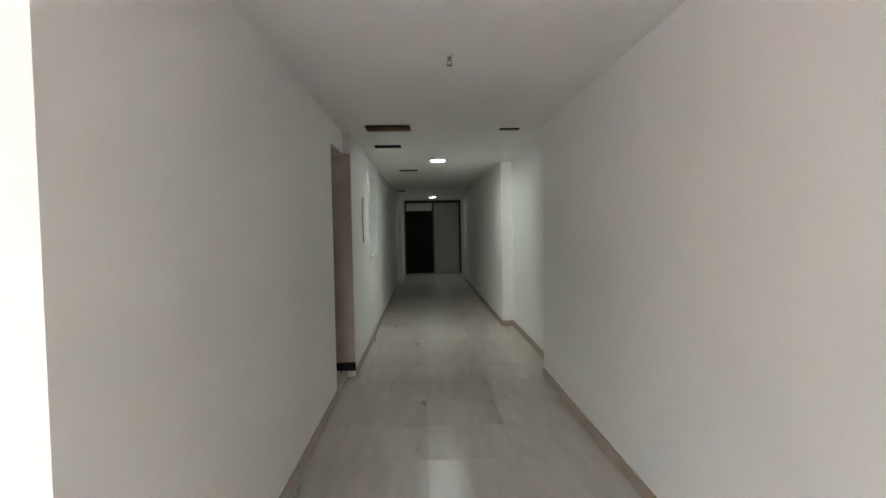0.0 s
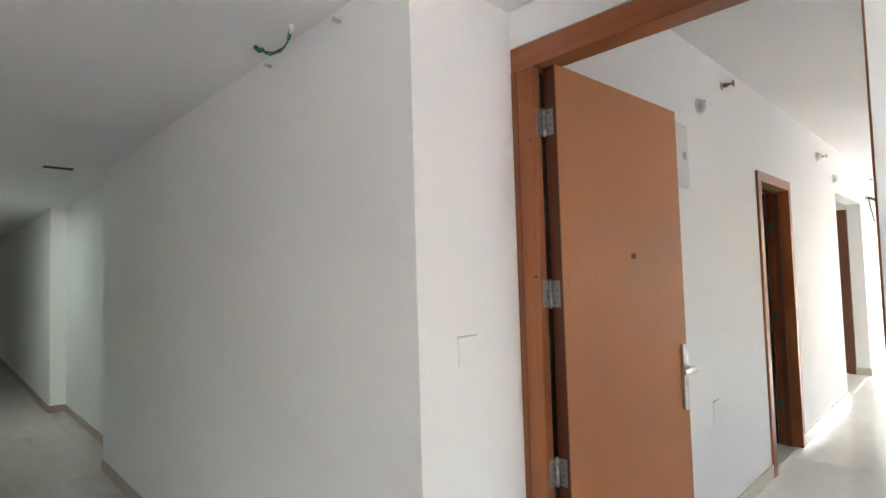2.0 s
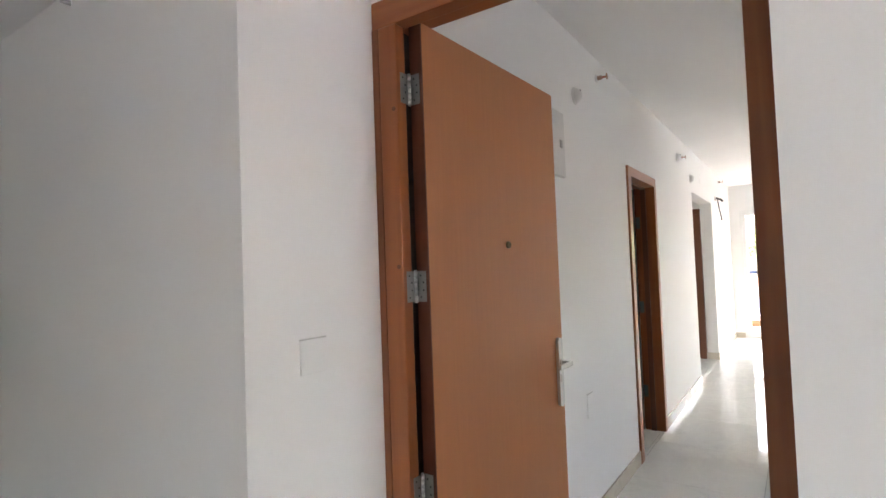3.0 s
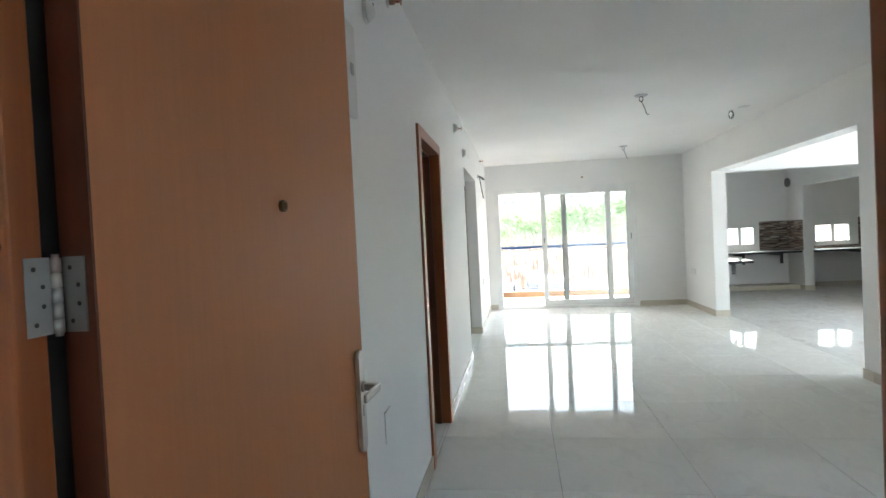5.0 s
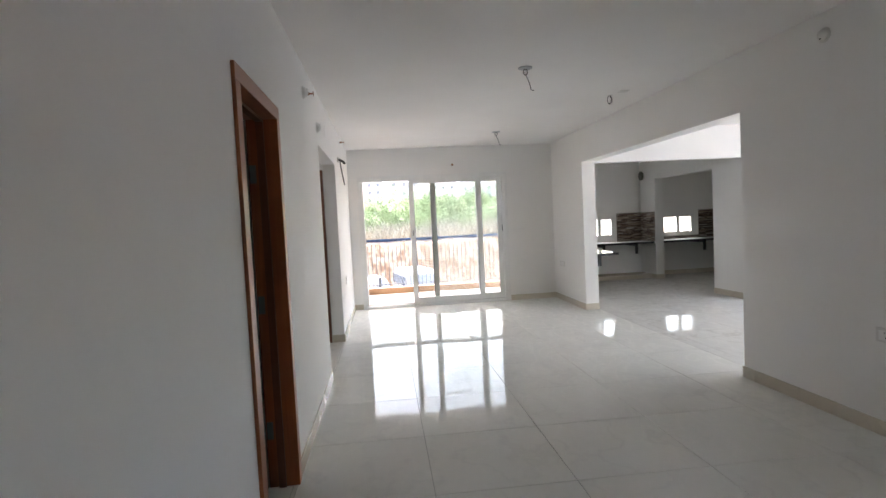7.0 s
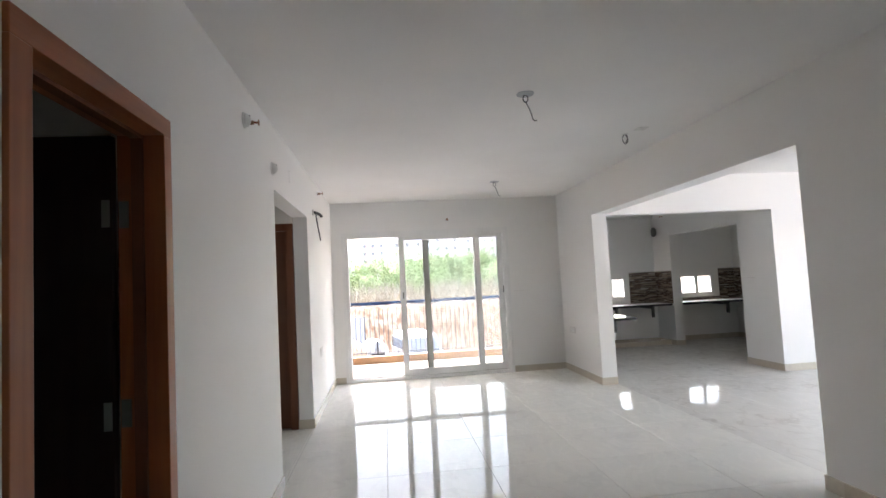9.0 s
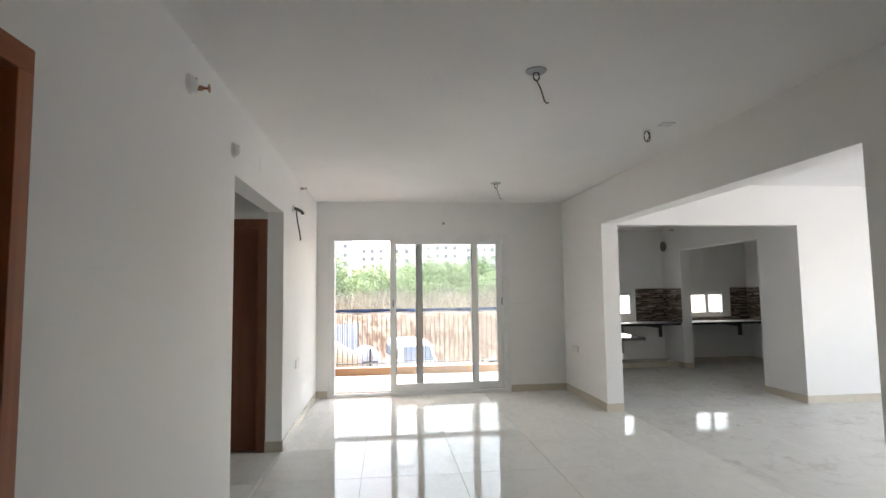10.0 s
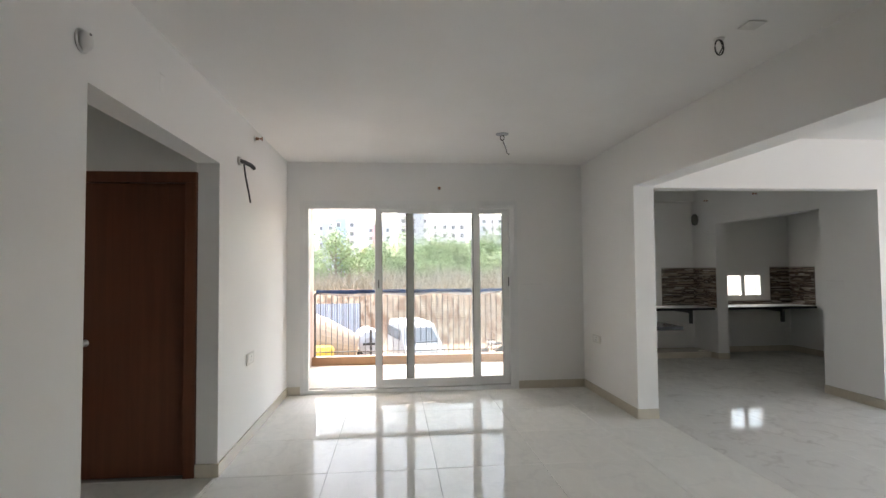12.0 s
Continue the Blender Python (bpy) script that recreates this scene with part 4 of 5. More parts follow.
def strip_material():
    m = bpy.data.materials.new("strip_mosaic")
    m.use_nodes = True
    N, L = m.node_tree.nodes, m.node_tree.links
    g, cr = N.new("ShaderNodeNewGeometry"), N.new("ShaderNodeValToRGB")
    cols = [(0.0, (0.07, 0.045, 0.035)), (0.25, (0.16, 0.11, 0.08)), (0.45, (0.30, 0.24, 0.19)), (0.62, (0.10, 0.07, 0.055)), (0.78, (0.42, 0.37, 0.31)), (0.9, (0.52, 0.48, 0.43))]
    el = cr.color_ramp.elements
    el[0].position, el[0].color = 0.0, (*cols[0][1], 1)
    el[1].position, el[1].color = cols[-1][0], (*cols[-1][1], 1)
    for p, c in cols[1:-1]:
        el.new(p).color = (*c, 1)
    cr.color_ramp.interpolation = 'CONSTANT'
    L.new(g.outputs["Random Per Island"], cr.inputs["Fac"])
    L.new(cr.outputs["Color"], N["Principled BSDF"].inputs["Base Color"])
    N["Principled BSDF"].inputs["Roughness"].default_value = 0.15
    return m


STRIP = strip_material()


def splash(label, origin, u, wide, z0, z1, seed, normal):
    """A field of thin stone strips set on a wall from origin along u."""
    r = random.Random(seed)
    e = empty("backsplash", pose(0, 0, 0), label, "backsplash")
    vs, fs = [], []
    z = z0
    o, u, nn = Vector(origin), Vector(u), Vector(normal)
    while z < z1 - 0.008:
        h = min(r.choice((0.010, 0.014, 0.018, 0.022)), z1 - z)
        a = 0.0
        while a < wide - 0.005:
            ln = min(r.uniform(0.06, 0.26), wide - a)
            d = nn * r.choice((0.008, 0.009, 0.011))
            n = len(vs)
            p = [o + u * (a + 0.0008) + Vector((0, 0, z + 0.0008)), o + u * (a + ln - .0008) + Vector((0, 0, z + 0.0008)), o + u * (a + ln - .0008) + Vector((0, 0, z + h - .0008)), o + u * (a + 0.0008) + Vector((0, 0, z + h - .0008))]
            vs += [q + nn * 0.002 for q in p] + [q + d for q in p]
            fs += [(n + 4, n + 5, n + 6, n + 7), (n, n + 1, n + 5, n + 4), (n + 2, n + 3, n + 7, n + 6), (n + 1, n + 2, n + 6, n + 5), (n + 3, n, n + 4, n + 7)]
            a += ln
        z += h
    me = bpy.data.meshes.new("mosaic")
    me.from_pydata(vs, [], fs)
    me.materials.append(STRIP)
    ob = new("mosaic", me)
    ob.parent = e
    tagged(ob, kind="stuff")
    a, b = o + Vector((0, 0, z0)) + nn * 0.0015, o + u * wide + Vector((0, 0, z1)) + nn * 0.006
    part("backing", boxes((min(a.x, b.x), min(a.y, b.y), z0, max(a.x, b.x), max(a.y, b.y), z1)), GROUT, e)
    part("edge_trim", boxes((min(a.x, b.x) - .004, min(a.y, b.y) - .002, z1, max(a.x, b.x) + .002, max(a.y, b.y) + .002, z1 + 0.012)), STEEL, e)
    return e


splash("brown strip mosaic splashback beside the kitchen window", (XKF, -4.573, 0), (0, 1, 0), 0.575, ct + .002, 1.445, 1, (-1, 0, 0))
splash("brown strip mosaic splashback on the pier", (14.23, -4.575, 0), (1, 0, 0), 0.625, ct + .002, 1.445, 2, (0, 1, 0))
splash("brown strip mosaic splashback beside the utility window", (XKF, -6.325, 0), (0, 1, 0), 0.36, ct + .002, 1.445, 3, (-1, 0, 0))
splash("brown strip mosaic splashback on the utility wall", (14.30, -6.33, 0), (1, 0, 0), 0.555, ct + .002, 1.445, 4, (0, 1, 0))
splash("low strip mosaic band under the windows", (XKF, -5.963, 0), (0, 1, 0), 1.2, ct + .002, 0.875, 5, (-1, 0, 0))


def small_window(name, w, label, split):
    y0, y1, z0, z1 = w
    e = empty(name, pose(XKF, 0, 0), label, "window", kind="structure")
    f = 0.045
    part("window_frame", boxes((-0.01, y0 - 0.03, z0 - 0.03, 0.07, y0 + f, z1 + 0.03), (-0.01, y1 - f, z0 - 0.03, 0.07, y1 + 0.03, z1 + 0.03), (-0.01, y0 + f, z0 - 0.03, 0.07, y1 - f, z0 + f), (-0.01, y0 + f, z1 - f, 0.07, y1 - f, z1 + 0.03), (0.005, split - .035, z0 + f, 0.05, split + .035, z1 - f), bevel=0.003), UPVC, e)
    for a, b in ((y0 + f, split - .035), (split + .035, y1 - f)):
        g = part("pane", boxes((0.02, a, z0 + f, 0.026, b, z1 - f)), GLASS, e)
        g.visible_shadow = False
    return e


small_window("window_1", W1, "small white sliding window over the counter", -3.60)
small_window("window_2", W2, "small white sliding window in the utility", -5.475)

# ---------- doors ----------
dm = empty("door_frame", pose(XD, 0, 0), "varnished teak entrance door frame", "door frame")
for a, b in ((1.790, 1.860), (0.748, 0.858)):
    lo, hi = (a, b)
    s = 1 if lo > 1 else -1
    y_in = a if s > 0 else b
    y_out = b if s > 0 else a
    cut = 0.035 if s > 0 else -0.072
    part("jamb", boxes((0.0, min(y_out, y_in), 0, 0.045, max(y_out, y_in), 2.218, 0.004), (0.045, min(y_out, y_in + cut), 0, 0.155, max(y_out, y_in + cut), 2.218, 0.004)), TEAK, dm)
part("edge_strip", boxes((-0.002, 1.8605, 0, 0.155, 1.8855, 2.218, 0.002)), TEAK_D, dm, "darker outer teak strip")
part("head", boxes((0.0, 0.748, 2.218, 0.055, 1.886, 2.307, 0.004), (0.055, 0.748, 2.245, 0.155, 1.886, 2.307, 0.004)), TEAK_H, dm)
# Black strip added to draw the shade between jamb and leaf.
part("seal", boxes((0.047, 1.814, 0, 0.15, 1.8245, 2.218)), RUBBER_AND_SHADE, dm, "black strip painting in the rebate's shade")
part("threshold", boxes((0.0, 0.858, -0.01, 0.155, 1.790, 0.006)), GRANITE, dm, "dark stone threshold")
for z in (0.35, 1.458, 1.95):
    part("plug", cyl(bmesh.new(), (-0.002, 1.805, z), (0.001, 1.805, z), 0.007, seg=12), DARKDOOR, dm)

leaf = empty("entrance_door", pose(3.073, 1.813, 0, 0, 0, -2.5), "veneered entrance door standing open against the wall", "door")
part("leaf", boxes((0.0, -0.073, 0.008, 0.961, -0.024, 2.230, 0.003)), VENEER, leaf)
part("edge_lipping", boxes((-0.004, -0.0725, 0.008, 0.0, -0.0245, 2.229)), REDLIP, leaf, "darker timber edge lipping")
pe = part("peephole", revolve(bmesh.new(), [(0.0135, 0), (0.0135, .007), (0.011, .010), (0.008, .007), (0.008, .002), (0.002, .002)], Matrix.Translation((0.498, -0.073, 1.53)) @ Matrix.Rotation(radians(90), 4, 'X'), 18), material("brass", (0.20, 0.14, 0.08), 0.35, 1.0), leaf, "small brass peephole")
for z in (0.765, 1.395, 2.02):
    hh = 0.048
    h = part("hinge", boxes((-0.055, -0.0265, z - hh, -0.021, -0.0240, z + hh)), HINGE, leaf, "dull steel butt hinge")
    part("hinge_leaf", boxes((-0.0075, -0.062, z - hh, -0.0045, -0.030, z + hh)), HINGE, h)
    for k in range(5):
        part("knuckle", cyl(bmesh.new(), (-0.0145, -0.028, z - hh + k * 0.0192), (-0.0145, -0.028, z - hh + k * 0.0192 + 0.0178), 0.0062, seg=14), STEEL, h)
    part("pin", cyl(bmesh.new(), (-0.0145, -0.028, z - hh - 0.004), (-0.0145, -0.028, z + hh + 0.004), 0.0046, seg=12), STEEL, h)
    for yy, zz in ((-0.042, -0.034), (-0.053, -0.012), (-0.053, 0.012), (-0.042, 0.034)):
        part("screw", cyl(bmesh.new(), (-0.0082, yy, z + zz), (-0.0078, yy, z + zz), 0.0030, seg=10), BLACKM, h)
        part("screw", cyl(bmesh.new(), (-0.0855 - yy, -0.0272, z + zz), (-0.0855 - yy, -0.0268, z + zz), 0.0030, seg=10), BLACKM, h)
bm = bmesh.new()
outline = [(0.908 + 0.021 * math.cos(t), z + 0.021 * math.sin(t)) for z, t0 in ((1.099, 0.0), (0.838, math.pi)) for t in [t0 + math.pi * k / 8 for k in range(9)]]
front = bm.faces.new([bm.verts.new((x, -0.0885, z)) for x, z in outline])
ext = bmesh.ops.extrude_face_region(bm, geom=[front])
bmesh.ops.translate(bm, vec=(0, 0.014, 0), verts=[v for v in ext["geom"] if isinstance(v, bmesh.types.BMVert)])
hp = part("handle_plate", bm, STEEL, leaf, "brushed steel handle plate with rounded ends")
part("lever", boxes((0.899, -0.134, 1.002, 0.917, -0.088, 1.021, 0.003), (0.790, -0.142, 0.999, 0.918, -0.131, 1.022, 0.004)), STEEL, hp, "flat steel lever")
part("rose", cyl(bmesh.new(), (0.908, -0.087, 1.012), (0.908, -0.096, 1.012), 0.016), STEEL, hp)
part("lock_cylinder", boxes((0.901, -0.092, 0.925, 0.915, -0.083, 0.96, 0.003)), STEEL, hp)
part("bolt_plate", boxes((0.9607, -0.066, 0.90, 0.963, -0.042, 1.12)), STEEL, leaf)

# small room doorway, its leaf open inwards
d1 = empty("door_1", pose(0, YL, 0), "dark teak doorway to an unlit room", "door", kind="structure")
part("casing", boxes((D1A - 0.072, -0.016, 0, D1A + 0.008, 0.155, 2.080, 0.003)), TEAK, d1)
part("casing", boxes((D1B - 0.030, -0.016, 0, D1B + 0.034, 0.155, 2.080, 0.003)), TEAK, d1)
part("casing_head", boxes((D1A - 0.072, -0.016, 2.080, D1B + 0.034, 0.155, 2.152, 0.003)), TEAK_X, d1)
part("stop", boxes((D1A + 0.012, 0.06, 0, D1A + 0.026, 0.10, 2.079), (D1B - 0.044, 0.06, 0, D1B - 0.030, 0.10, 2.079), (D1A + 0.026, 0.06, 2.065, D1B - 0.044, 0.10, 2.079)), DARKDOOR, d1)
# The leaf's near-black colour stands in for the unlit room's shade.
d1l = part("leaf", boxes((D1B - 0.072, 0.157, 0.008, D1B - 0.034, 0.92, 2.07, 0.002)), BLACK_SHADE_DOOR, d1)
for z in (0.33, 1.05, 1.78):
    part("hinge", boxes((D1B - 0.0745, 0.162, z - 0.05, D1B - 0.0715, 0.19, z + 0.05), (D1B - 0.0335, 0.115, z - 0.05, D1B - 0.0302, 0.15, z + 0.05)), DARKALU, d1l, "steel butt hinge")

# bedroom door in the passage, closed
d2 = empty("door_2", pose(OB, 0, 0), "closed dark-stained wooden bedroom door", "door", kind="structure")
part("casing", boxes((-0.014, 1.957, 0, 0.10, 2.035, 2.10, 0.003)), DARKDOOR, d2)
part("casing", boxes((-0.014, 2.80, 0, 0.10, 2.875, 2.10, 0.003)), DARKDOOR, d2)
part("casing_head", boxes((-0.014, 1.957, 2.10, 0.10, 2.875, 2.178, 0.003)), DARKDOOR, d2)
l2 = part("leaf", boxes((0.03, 2.037, 0.01, 0.068, 2.798, 2.098, 0.002)), DARKDOOR, d2)
part("knob", revolve(bmesh.new(), [(0.026, 0), (0.026, .006), (0.011, .01), (0.011, .035), (0.024, .042), (0.027, .055), (0.02, .068), (0.004, .071)], Matrix.Translation((0.03, 2.72, 0.96)) @ Matrix.Rotation(radians(-90), 4, 'Y'), 18), STEEL, l2, "steel door knob")

# corridor's end door and partition
GREYP = material("grey_partition", (0.42, 0.42, 0.40), 0.6, scale=2, fine=20)
ed = empty("door_3", pose(0, 18.97, 0), "dark flush door at the corridor's end", "door", kind="structure")
part("leaf", boxes((0.72, -0.05, FC + 0.01, 1.61, -0.012, 2.055)), BLACK_SHADE_DOOR, ed)
part("frame", boxes((0.662, -0.07, FC, 0.72, -0.002, 2.36), (1.61, -0.07, FC, 1.67, -0.002, 2.36), (0.72, -0.07, 2.055, 1.61, -0.002, 2.10), (2.53, -0.07, FC, 2.598, -0.002, 2.36), (0.662, -0.075, 2.36, 2.598, -0.002, 2.448)), BLACKM, ed)
part("transom_panel", boxes((0.72, -0.04, 2.10, 1.61, -0.01, 2.36)), PLASTIC, ed, "pale grey transom panel")
part("side_panel", boxes((1.67, -0.04, FC + 0.03, 2.53, -0.01, 2.36)), GREYP, ed, "grey fixed side panel")

# corridor's service window and panel
sw = empty("window_3", pose(0.58, 0, 0), "narrow white service window in the corridor", "window", kind="structure")
part("window_frame", boxes((-0.22, 7.77, 1.03, 0.012, 7.83, 2.30), (-0.22, 8.89, 1.03, 0.012, 8.95, 2.30), (-0.22, 7.83, 1.03, 0.012, 8.89, 1.09), (-0.22, 7.83, 2.24, 0.012, 8.89, 2.30), (-0.14, 8.2, 1.09, -0.09, 8.26, 2.24)), UPVC, sw)
part("pane", boxes((-0.12, 7.83, 1.09, -0.11, 8.20, 2.24), (-0.12, 8.26, 1.09, -0.11, 8.89, 2.24)), PANE, sw)
mp_ = empty("meter_cover", pose(0.58, 7.07, 1.575), "thin white service cover on the corridor wall", "cover")
part("cover", boxes((0.002, -0.09, -0.27, 0.022, 0.09, 0.27, 0.004)), PLASTIC, mp_)


# ---------- lamps, hatches and ceiling fittings in the corridor ----------
def downlight(x, y, lamp=LAMP):
    e = empty("ceiling_light", pose(x, y, HC), "round lit ceiling light", "ceiling light", "corridor ceiling lights")
    part("rim", revolve(bmesh.new(), [(0.088, -0.001), (0.115, -0.001), (0.112, -0.028), (0.10, -0.034), (0.088, -0.030)], Matrix.Identity(4), 28), UPVC, e)
    part("diffuser", revolve(bmesh.new(), [(0.098, -0.020), (0.097, -0.033), (0.06, -0.040), (0.002, -0.042)], Matrix.Identity(4), 28), lamp, e, "glowing white diffuser")
    return e


downlight(1.528, 8.15)
downlight(1.604, 16.67, LAMP_DIM)
for x0, y0, x1, y1 in HATCHES:
    e = empty("ceiling_hatch", pose((x0 + x1) / 2, (y0 + y1) / 2, HC), "open dark hatch cut in the corridor ceiling", "hatch", "ceiling hatches")
    a, b = (x1 - x0) / 2, (y1 - y0) / 2
    wide = y1 - y0 > 0.3 and y0 > 4
    # Where not brown timber, a black liner paints in the void's darkness.
    part("batten", boxes((-a - .05, b + 0.001, 0.009, a + .05, b + .03, 0.05 if wide else 0.12)), BOARD_W if wide else BLACKM, e, "timber batten, in small hatches a black liner as shade")
    part("batten", boxes((-a - .05, -b - 0.03, 0.009, a + .05, -b - .001, 0.05)), BOARD_W if wide else BLACKM, e)


def pendant_sprinkler(m, label):
    """A sprinkler head: escutcheon, body, frame arms and deflector, hanging along its local -z."""
    e = empty("sprinkler", m, label, "sprinkler", "sprinkler heads")
    part("escutcheon", revolve(bmesh.new(), [(0.024, -0.001), (0.022, -0.005), (0.014, -0.010), (0.012, -0.012)], Matrix.Identity(4), 20), PLASTIC, e)
    part("body", revolve(bmesh.new(), [(0.012, -0.01), (0.012, -0.032), (0.008, -0.036)], Matrix.Identity(4), 12), HINGE, e)
    part("arms", tube(tube(bmesh.new(), [(0.010, 0, -0.034), (0.013, 0, -0.045), (0.004, 0, -0.060)], 0.003, 6), [(-0.010, 0, -0.034), (-0.013, 0, -0.045), (-0.004, 0, -0.060)], 0.003, 6), HINGE, e)
    part("deflector", revolve(bmesh.new(), [(0.018, -0.060), (0.018, -0.063), (0.004, -0.064)], Matrix.Identity(4), 14), HINGE, e)
    return e


RED = material("red_bulb", (0.5, 0.04, 0.02), 0.2)


COPPER = material("dull_copper", (0.40, 0.24, 0.16), 0.4, 1.0, scale=30)


def side_sprinkler(m, label):
    e = pendant_sprinkler(m, label)
    for c in e.children:
        if "escutcheon" not in c.name:
            c.data.materials.clear()
            c.data.materials.append(COPPER)
    part("bulb", cyl(bmesh.new(), (0, 0, -0.036), (0, 0, -0.056), 0.003, seg=8), RED, e, "red glass bulb")
    return e


pendant_sprinkler(pose(1.48, 3.71, HC) @ Matrix.Scale(1.0, 4), "small pendant sprinkler head on the corridor ceiling")
for x, z in ((5.05, 2.62), (7.80, 2.535), (11.15, 2.66)):
    side_sprinkler(Matrix.Translation((x, YL, z)) @ Matrix.Rotation(radians(-90), 4, 'X') @ Matrix.Scale(1.15, 4), "sidewall sprinkler head on the white wall").scale = (1.15, 1.15, 1.15)
side_sprinkler(Matrix.Translation((XF, -0.01, 2.44)) @ Matrix.Rotation(radians(90), 4, 'Y'), "sidewall sprinkler head above the balcony door")


def round_box(m, label):
    e = empty("junction_cup", m, label, "junction box", "round wall boxes")
    part("flange", revolve(bmesh.new(), [(0.050, -0.001), (0.050, -0.006), (0.043, -0.010)], Matrix.Identity(4), 22), PLASTIC, e)
    part("dome", revolve(bmesh.new(), [(0.042, -0.008), (0.040, -0.020), (0.030, -0.034), (0.014, -0.042), (0.003, -0.043)], Matrix.Identity(4), 22), PLASTIC, e)
    part("knockout", boxes((-0.006, -0.03, -0.038, 0.006, -0.022, -0.030)), BLACKM, e)
    return e


LEFTW = Matrix.Rotation(radians(-90), 4, 'X')
RIGHTW = Matrix.Rotation(radians(90), 4, 'X')
for x, z in ((4.634, 2.403), (7.715, 2.525), (8.49, 2.395)):
    round_box(Matrix.Translation((x, YL, z)) @ LEFTW, "round white plastic box on the wall")
round_box(Matrix.Translation((6.77, YR, 2.60)) @ RIGHTW, "round white plastic box on the dining side wall")


def plate(m, wide, high, label, name="socket", holes=True, cat="socket"):
    """A flush plate in local x/z, front towards -y."""
    e = empty(name, m, label, cat)
    deep = 0.011 if holes else 0.005
    part("cover", boxes((-wide / 2, -deep, -high / 2, wide / 2, -0.001, high / 2, 0.002)), PLASTIC if holes else WHITE, e)
    if not holes:
        # Slightly darker strip draws the shaded gap along the plate's top.
        part("seam", boxes((-wide / 2, -0.0058, high / 2 + 0.0004, wide / 2, -0.0005, high / 2 + 0.0034)), SEAM, e, "thin darker strip for the top gap's shade")
    if holes:
        part("insert", boxes((-wide * .34, -0.0135, -high * .34, wide * .34, -0.0105, high * .34, 0.001)), UPVC, e)
        part("slot", boxes((-0.012, -0.0145, 0.012, -0.007, -0.0130, 0.022), (0.007, -0.0145, 0.012, 0.012, -0.0130, 0.022), (-0.004, -0.0145, -0.018, 0.004, -0.0130, -0.009)), BLACKM, e)
    return e


plate(pose(4.655, YL, 0.65), 0.09, 0.13, "taped white switch plate on the living room wall", "switch_plate", False, "switch")
plate(pose(11.03, YL, 0.70), 0.22, 0.10, "wide white wall socket beside the balcony")
plate(pose(6.33, YR, 0.636, 0, 0, 180), 0.14, 0.09, "white wall socket on the dining side wall")
plate(pose(12.22, YR, 0.64, 0, 0, 180), 0.22, 0.09, "white socket plate on the short wall")
plate(pose(XF, -1.14, 1.22, 0, 0, -90), 0.27, 0.09, "taped white switch plate beside the balcony door", "switch_plate", False, "switch")
plate(pose(11.77, KYB, 1.245, 0, 0, 180), 0.24, 0.09, "taped white switch plate in the kitchen", "switch_plate", False, "switch")
plate(pose(9.23, YL, 2.48), 0.05, 0.10, "small white sensor plate above the opening", "sensor_plate", False, "sensor")
plate(pose(2.717, 1.886, 1.225), 0.092, 0.092, "taped white bell switch plate by the entrance", "switch_plate", False, "switch")
plate(pose(14.82 - .4, -4.575, 2.0, 0, 0, 180), 0.07, 0.07, "small white kitchen socket", "socket", False)
db = empty("distribution_box", pose(4.18, YL, 2.07), "flush white electrical distribution box", "electrical box")
part("door", boxes((-0.21, -0.022, -0.17, 0.21, -0.001, 0.17, 0.004)), PLASTIC, db)
part("latch", boxes((0.14, -0.027, -0.02, 0.165, -0.021, 0.02)), material("grey_plastic", (0.4, 0.4, 0.38), 0.5), db)

# black air-conditioning sleeve with its cable
ac = empty("pipe_sleeve", pose(10.68, YL, 2.355), "black foam pipe sleeve with hanging cable", "pipe")
part("sleeve", tube(bmesh.new(), [(-0.02, 0.0, 0.0), (-0.02, -0.022, 0.0), (0.02, -0.04, -0.002), (0.09, -0.07, -0.012), (0.14, -0.085, -0.03)], 0.017, 10), BLACKM, ac)
part("cable", tube(bmesh.new(), [(0.02, -0.035, -0.02), (0.03, -0.045, -0.12), (0.05, -0.06, -0.22), (0.07, -0.075, -0.33)], 0.007, 8), BLACKM, ac)
part("collar", cyl(bmesh.new(), (-0.02, -0.002, 0), (-0.02, -0.02, 0), 0.036), STEEL, ac)


def fan_hook(x, y, s=1.0):
    e = empty("fan_hook", pose(x, y, H), "fan hook plate with a loose wire", "ceiling hook", "ceiling fan hooks")
    part("plate", revolve(bmesh.new(), [(0.062 * s, -0.001), (0.060 * s, -0.008), (0.02 * s, -0.012), (0.004, -0.012)], Matrix.Identity(4), 24), material("hook_plate", (0.42, 0.44, 0.47), 0.5), e)
    ring = [(0.0, 0.018 * math.sin(a), -0.036 - 0.026 * math.cos(a)) for a in [2 * math.pi * k / 14 for k in range(15)]]
    part("hook", tube(bmesh.new(), ring, 0.0045, 6), BLACKM, e)
    part("wire", tube(bmesh.new(), [(0.0, 0.0, -0.058), (0.0, -0.02, -0.10), (0.0, -0.035, -0.145), (0.0, -0.045, -0.185), (0.0, -0.058, -0.196), (0.0, -0.072, -0.192)], 0.004, 6), material("grey_wire", (0.12, 0.12, 0.12), 0.5), e)
    return e


fan_hook(7.957, -0.055)
fan_hook(11.21, -0.50, 1.0)
wl = empty("wire_loop", pose(9.05, -1.30, H), "loop of black wire hanging from the ceiling", "wire")
loop = [(0, 0.026 * math.sin(a), -0.05 - 0.045 * math.cos(a)) for a in [2 * math.pi * k / 16 for k in range(17)]]
part("loop", tube(tube(bmesh.new(), loop, 0.004, 6), [(0, 0, 0), (0, -0.012, -0.02), (0, -0.02, -0.05), (0, 0.0, -0.085)], 0.004, 6), BLACKM, wl)
part("outlet", cyl(bmesh.new(), (0, 0, -0.006), (0, 0, -0.001), 0.03), PLASTIC, wl)
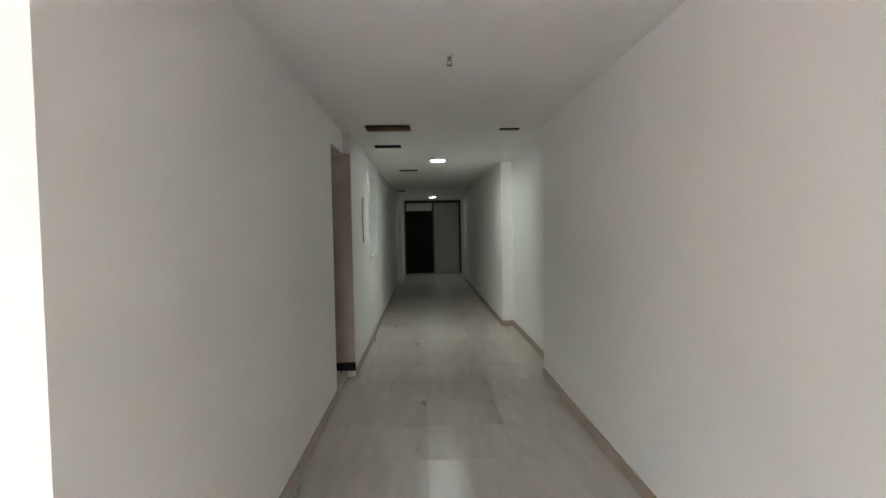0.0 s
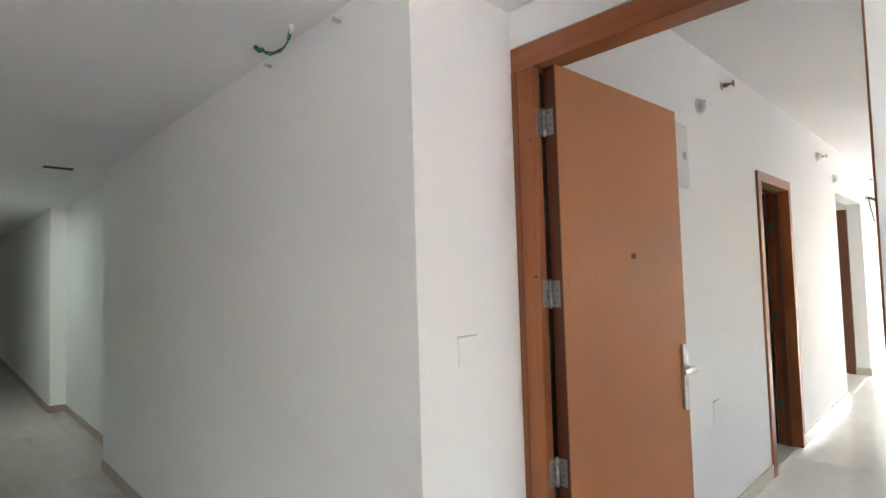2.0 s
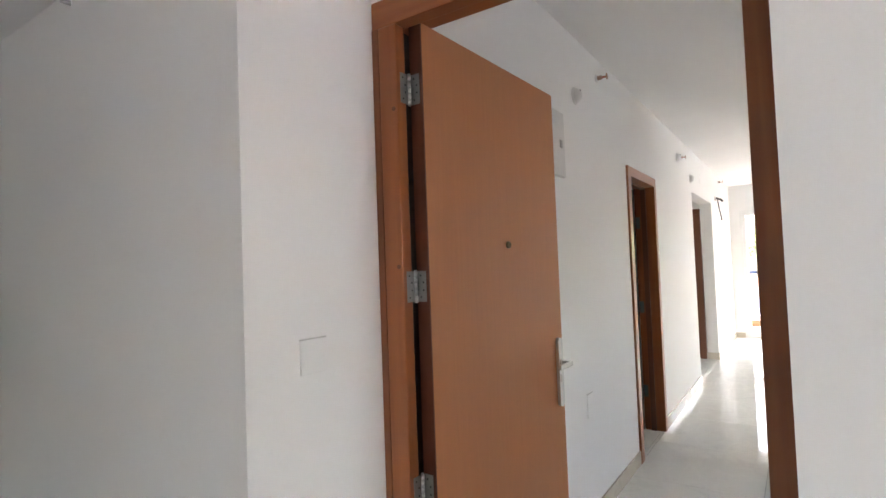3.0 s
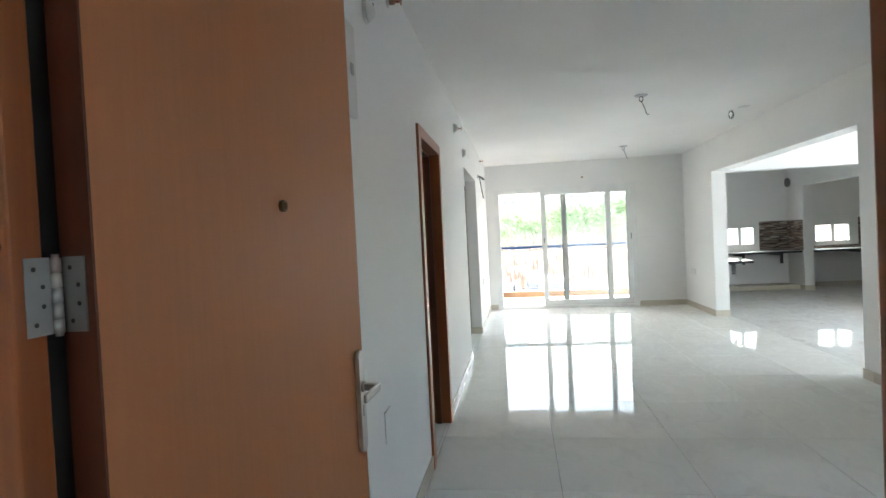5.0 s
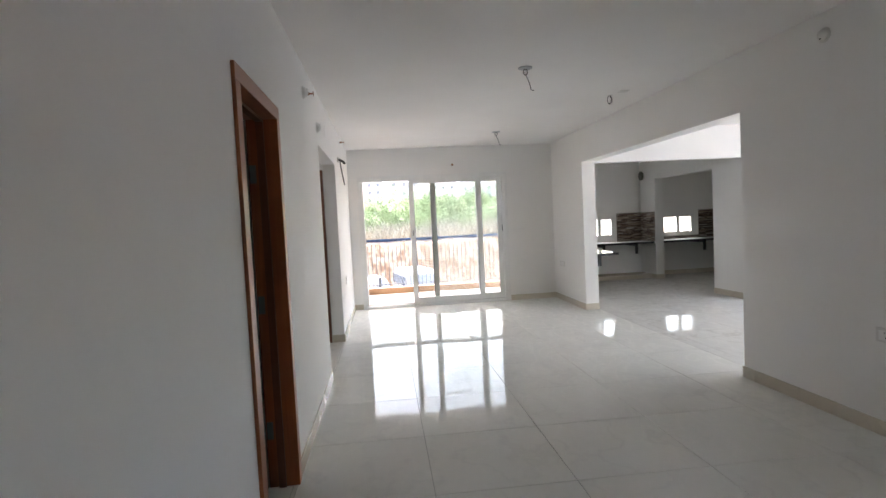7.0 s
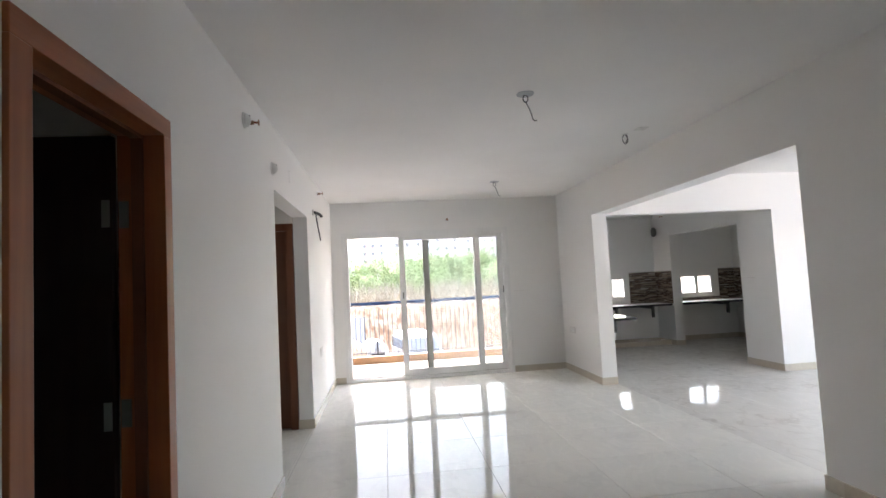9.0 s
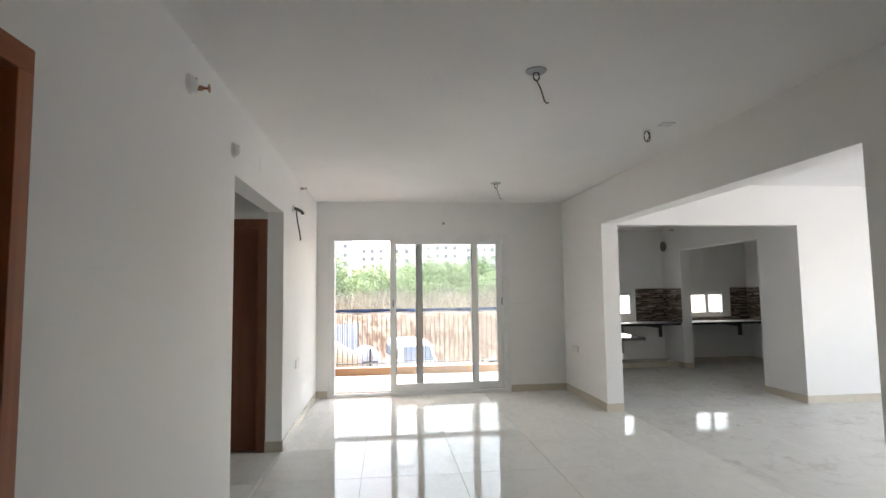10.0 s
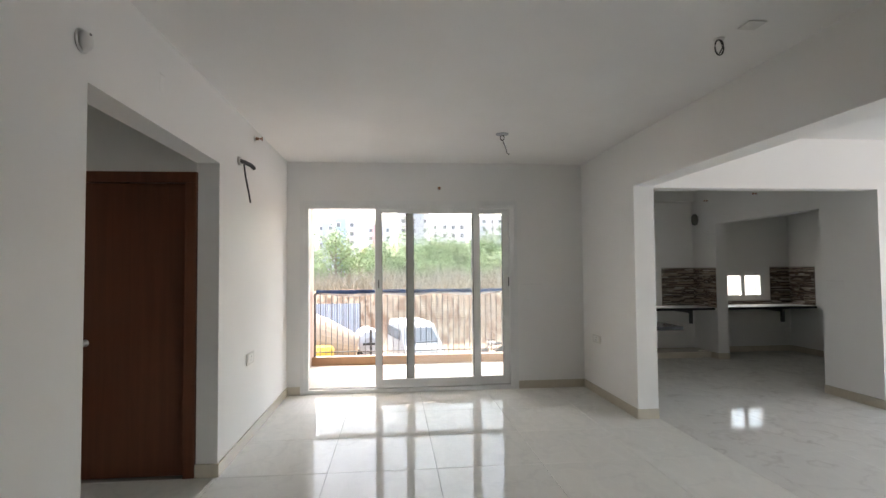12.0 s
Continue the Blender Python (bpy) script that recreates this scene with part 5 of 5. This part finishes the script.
pl2 = empty("blank_plate", pose(8.87, -1.37, H), "blank white cover plate on the ceiling", "cover plate")
part("cover", boxes((-0.05, -0.05, -0.008, 0.05, 0.05, -0.001, 0.003)), PLASTIC, pl2)

cw = empty("loose_wires", pose(2.433, 2.49, HC), "loose green and black wires from the ceiling", "wires")
GREENW = material("green_wire", (0.02, 0.22, 0.12), 0.45)
part("wire", tube(bmesh.new(), [(0, 0, 0), (0.012, 0.03, -0.035), (0.012, 0.08, -0.06), (0.0, 0.15, -0.062), (-0.01, 0.20, -0.045), (-0.012, 0.225, -0.02)], 0.0035, 6), BLACKM, cw)
part("wire", tube(bmesh.new(), [(0.0, 0.01, 0), (0.01, 0.05, -0.05), (0.012, 0.11, -0.066), (0.0, 0.18, -0.062), (-0.012, 0.22, -0.035), (-0.02, 0.25, -0.02)], 0.004, 6), GREENW, cw, "green insulated wire")
part("tip", cyl(bmesh.new(), (-0.024, 0.262, -0.008), (-0.012, 0.24, -0.028), 0.010, seg=8), GREENW, cw)
part("sleeve", cyl(bmesh.new(), (0, 0, -0.035), (0, 0, -0.001), 0.010), PLASTIC, cw)
for y in (2.268, 2.809):
    p_ = empty("conduit_stub", pose(CXR, y, 2.402), "small grey conduit stub in the wall corner", "conduit")
    part("stub", cyl(bmesh.new(), (-0.03, 0, 0), (-0.001, 0, 0), 0.008, seg=10), STEEL, p_)

# kitchen wall fitting in the corner
kl = empty("wall_fitting", pose(14.70, -4.575, 2.26), "grey oval wall fitting in the kitchen corner", "fitting")
part("cap", revolve(bmesh.new(), [(0.01, -0.10), (0.04, -0.085), (0.055, -0.02), (0.05, 0.05), (0.03, 0.085), (0.01, 0.095)], Matrix.Translation((0, 0.055, 0)), 18), material("fitting_grey", (0.16, 0.15, 0.13), 0.5), kl)
part("base", boxes((-0.04, 0.001, -0.06, 0.04, 0.012, 0.06)), PLASTIC, kl)
for x, z in ((13.23, 2.49), (14.40, 2.54)):
    side_sprinkler(Matrix.Translation((x, -4.575, z)) @ RIGHTW, "sidewall sprinkler head on the kitchen beam")
for y, z in ((-4.40, 2.13), (-4.34, 0.66), (-6.08, 0.645), (-5.90, 2.21)):
    plate(pose(XKF, y, z, 0, 0, -90), 0.075, 0.075, "taped white switch plate on the kitchen back wall", "switch_plate", False, "switch")


# ---------- floor tiles ----------
tile_cache = {}


def tile_mesh(w, d, mat, gap, thick):
    key = (round(w, 3), round(d, 3), mat.name)
    if key not in tile_cache:
        a, b, c = w / 2 - gap / 2, d / 2 - gap / 2, 0.0012
        vs = [(-a, -b, -thick), (a, -b, -thick), (a, b, -thick), (-a, b, -thick), (-a, -b, -c), (a, -b, -c), (a, b, -c), (-a, b, -c), (-a + c, -b + c, 0), (a - c, -b + c, 0), (a - c, b - c, 0), (-a + c, b - c, 0)]
        fs = [(8, 9, 10, 11)] + [(k, (k + 1) % 4, 4 + (k + 1) % 4, 4 + k) for k in range(4)] + [(4 + k, 4 + (k + 1) % 4, 8 + (k + 1) % 4, 8 + k) for k in range(4)]
        me = bpy.data.meshes.new("tile")
        me.from_pydata(vs, [], fs)
        me.materials.append(mat)
        tile_cache[key] = me
    return tile_cache[key]


def lay(parent, region, ox, oy, px, py, mat, gap=0.003, thick=0.0033, stagger=0.0):
    x0, y0, x1, y1 = region
    i = math.floor((x0 - ox) / px)
    while ox + i * px < x1 - 0.004:
        a, b = max(x0, ox + i * px), min(x1, ox + (i + 1) * px)
        sh = stagger * (i % 2)
        j = math.floor((y0 - oy - sh) / py)
        while oy + sh + j * py < y1 - 0.004:
            c, d = max(y0, oy + sh + j * py), min(y1, oy + sh + (j + 1) * py)
            if b - a > 0.02 and d - c > 0.02:
                o = new("tile", tile_mesh(b - a, d - c, mat, gap, thick))
                o.parent = parent
                o.location = ((a + b) / 2, (c + d) / 2, 0)
            j += 1
        i += 1


P = 0.793
lay(floor_f, (XD2 - 0.005, YR2, XF, YL), 10.18, 1.03, P, P, TILE)
lay(floor_f, (OA, YL, OB, 3.6), 10.18, 1.03, P, P, TILE)
lay(floor_f, (5.15, -6.75, XK, YR2), 10.18, 1.03, P, P, TILE_K, 0.0012)
lay(floor_f, (XK, -6.33, XKF, YR2), 10.18, 1.03, P, P, TILE_K, 0.0012)
lay(floor_f, (D1A - .6, YL, D1B + .35, 3.8), 10.18, 1.03, P, P, TILE)
lay(floor_c, (CXL, 1.783, CXR, 16.05), CXR, 0.45, 0.60, 0.60, PLANK, 0.0008, 0.0115)
lay(floor_c, (CXR, 5.918, 2.67, 8.70), CXR, 0.45, 0.60, 0.60, PLANK, 0.0008, 0.0115)
lay(floor_c, (0.66, 16.05, 2.60, 18.97), CXR, 0.45, 0.60, 0.60, PLANK, 0.0008, 0.0115)
lay(floor_c, (-2.2, -4.0, CXR, 1.783), CXR, 0.45, 0.60, 0.60, PLANK, 0.0008, 0.0115)
lay(floor_c, (CXR, 0.80, XD, 1.886), CXR, 0.45, 0.60, 0.60, PLANK, 0.0008, 0.0115)
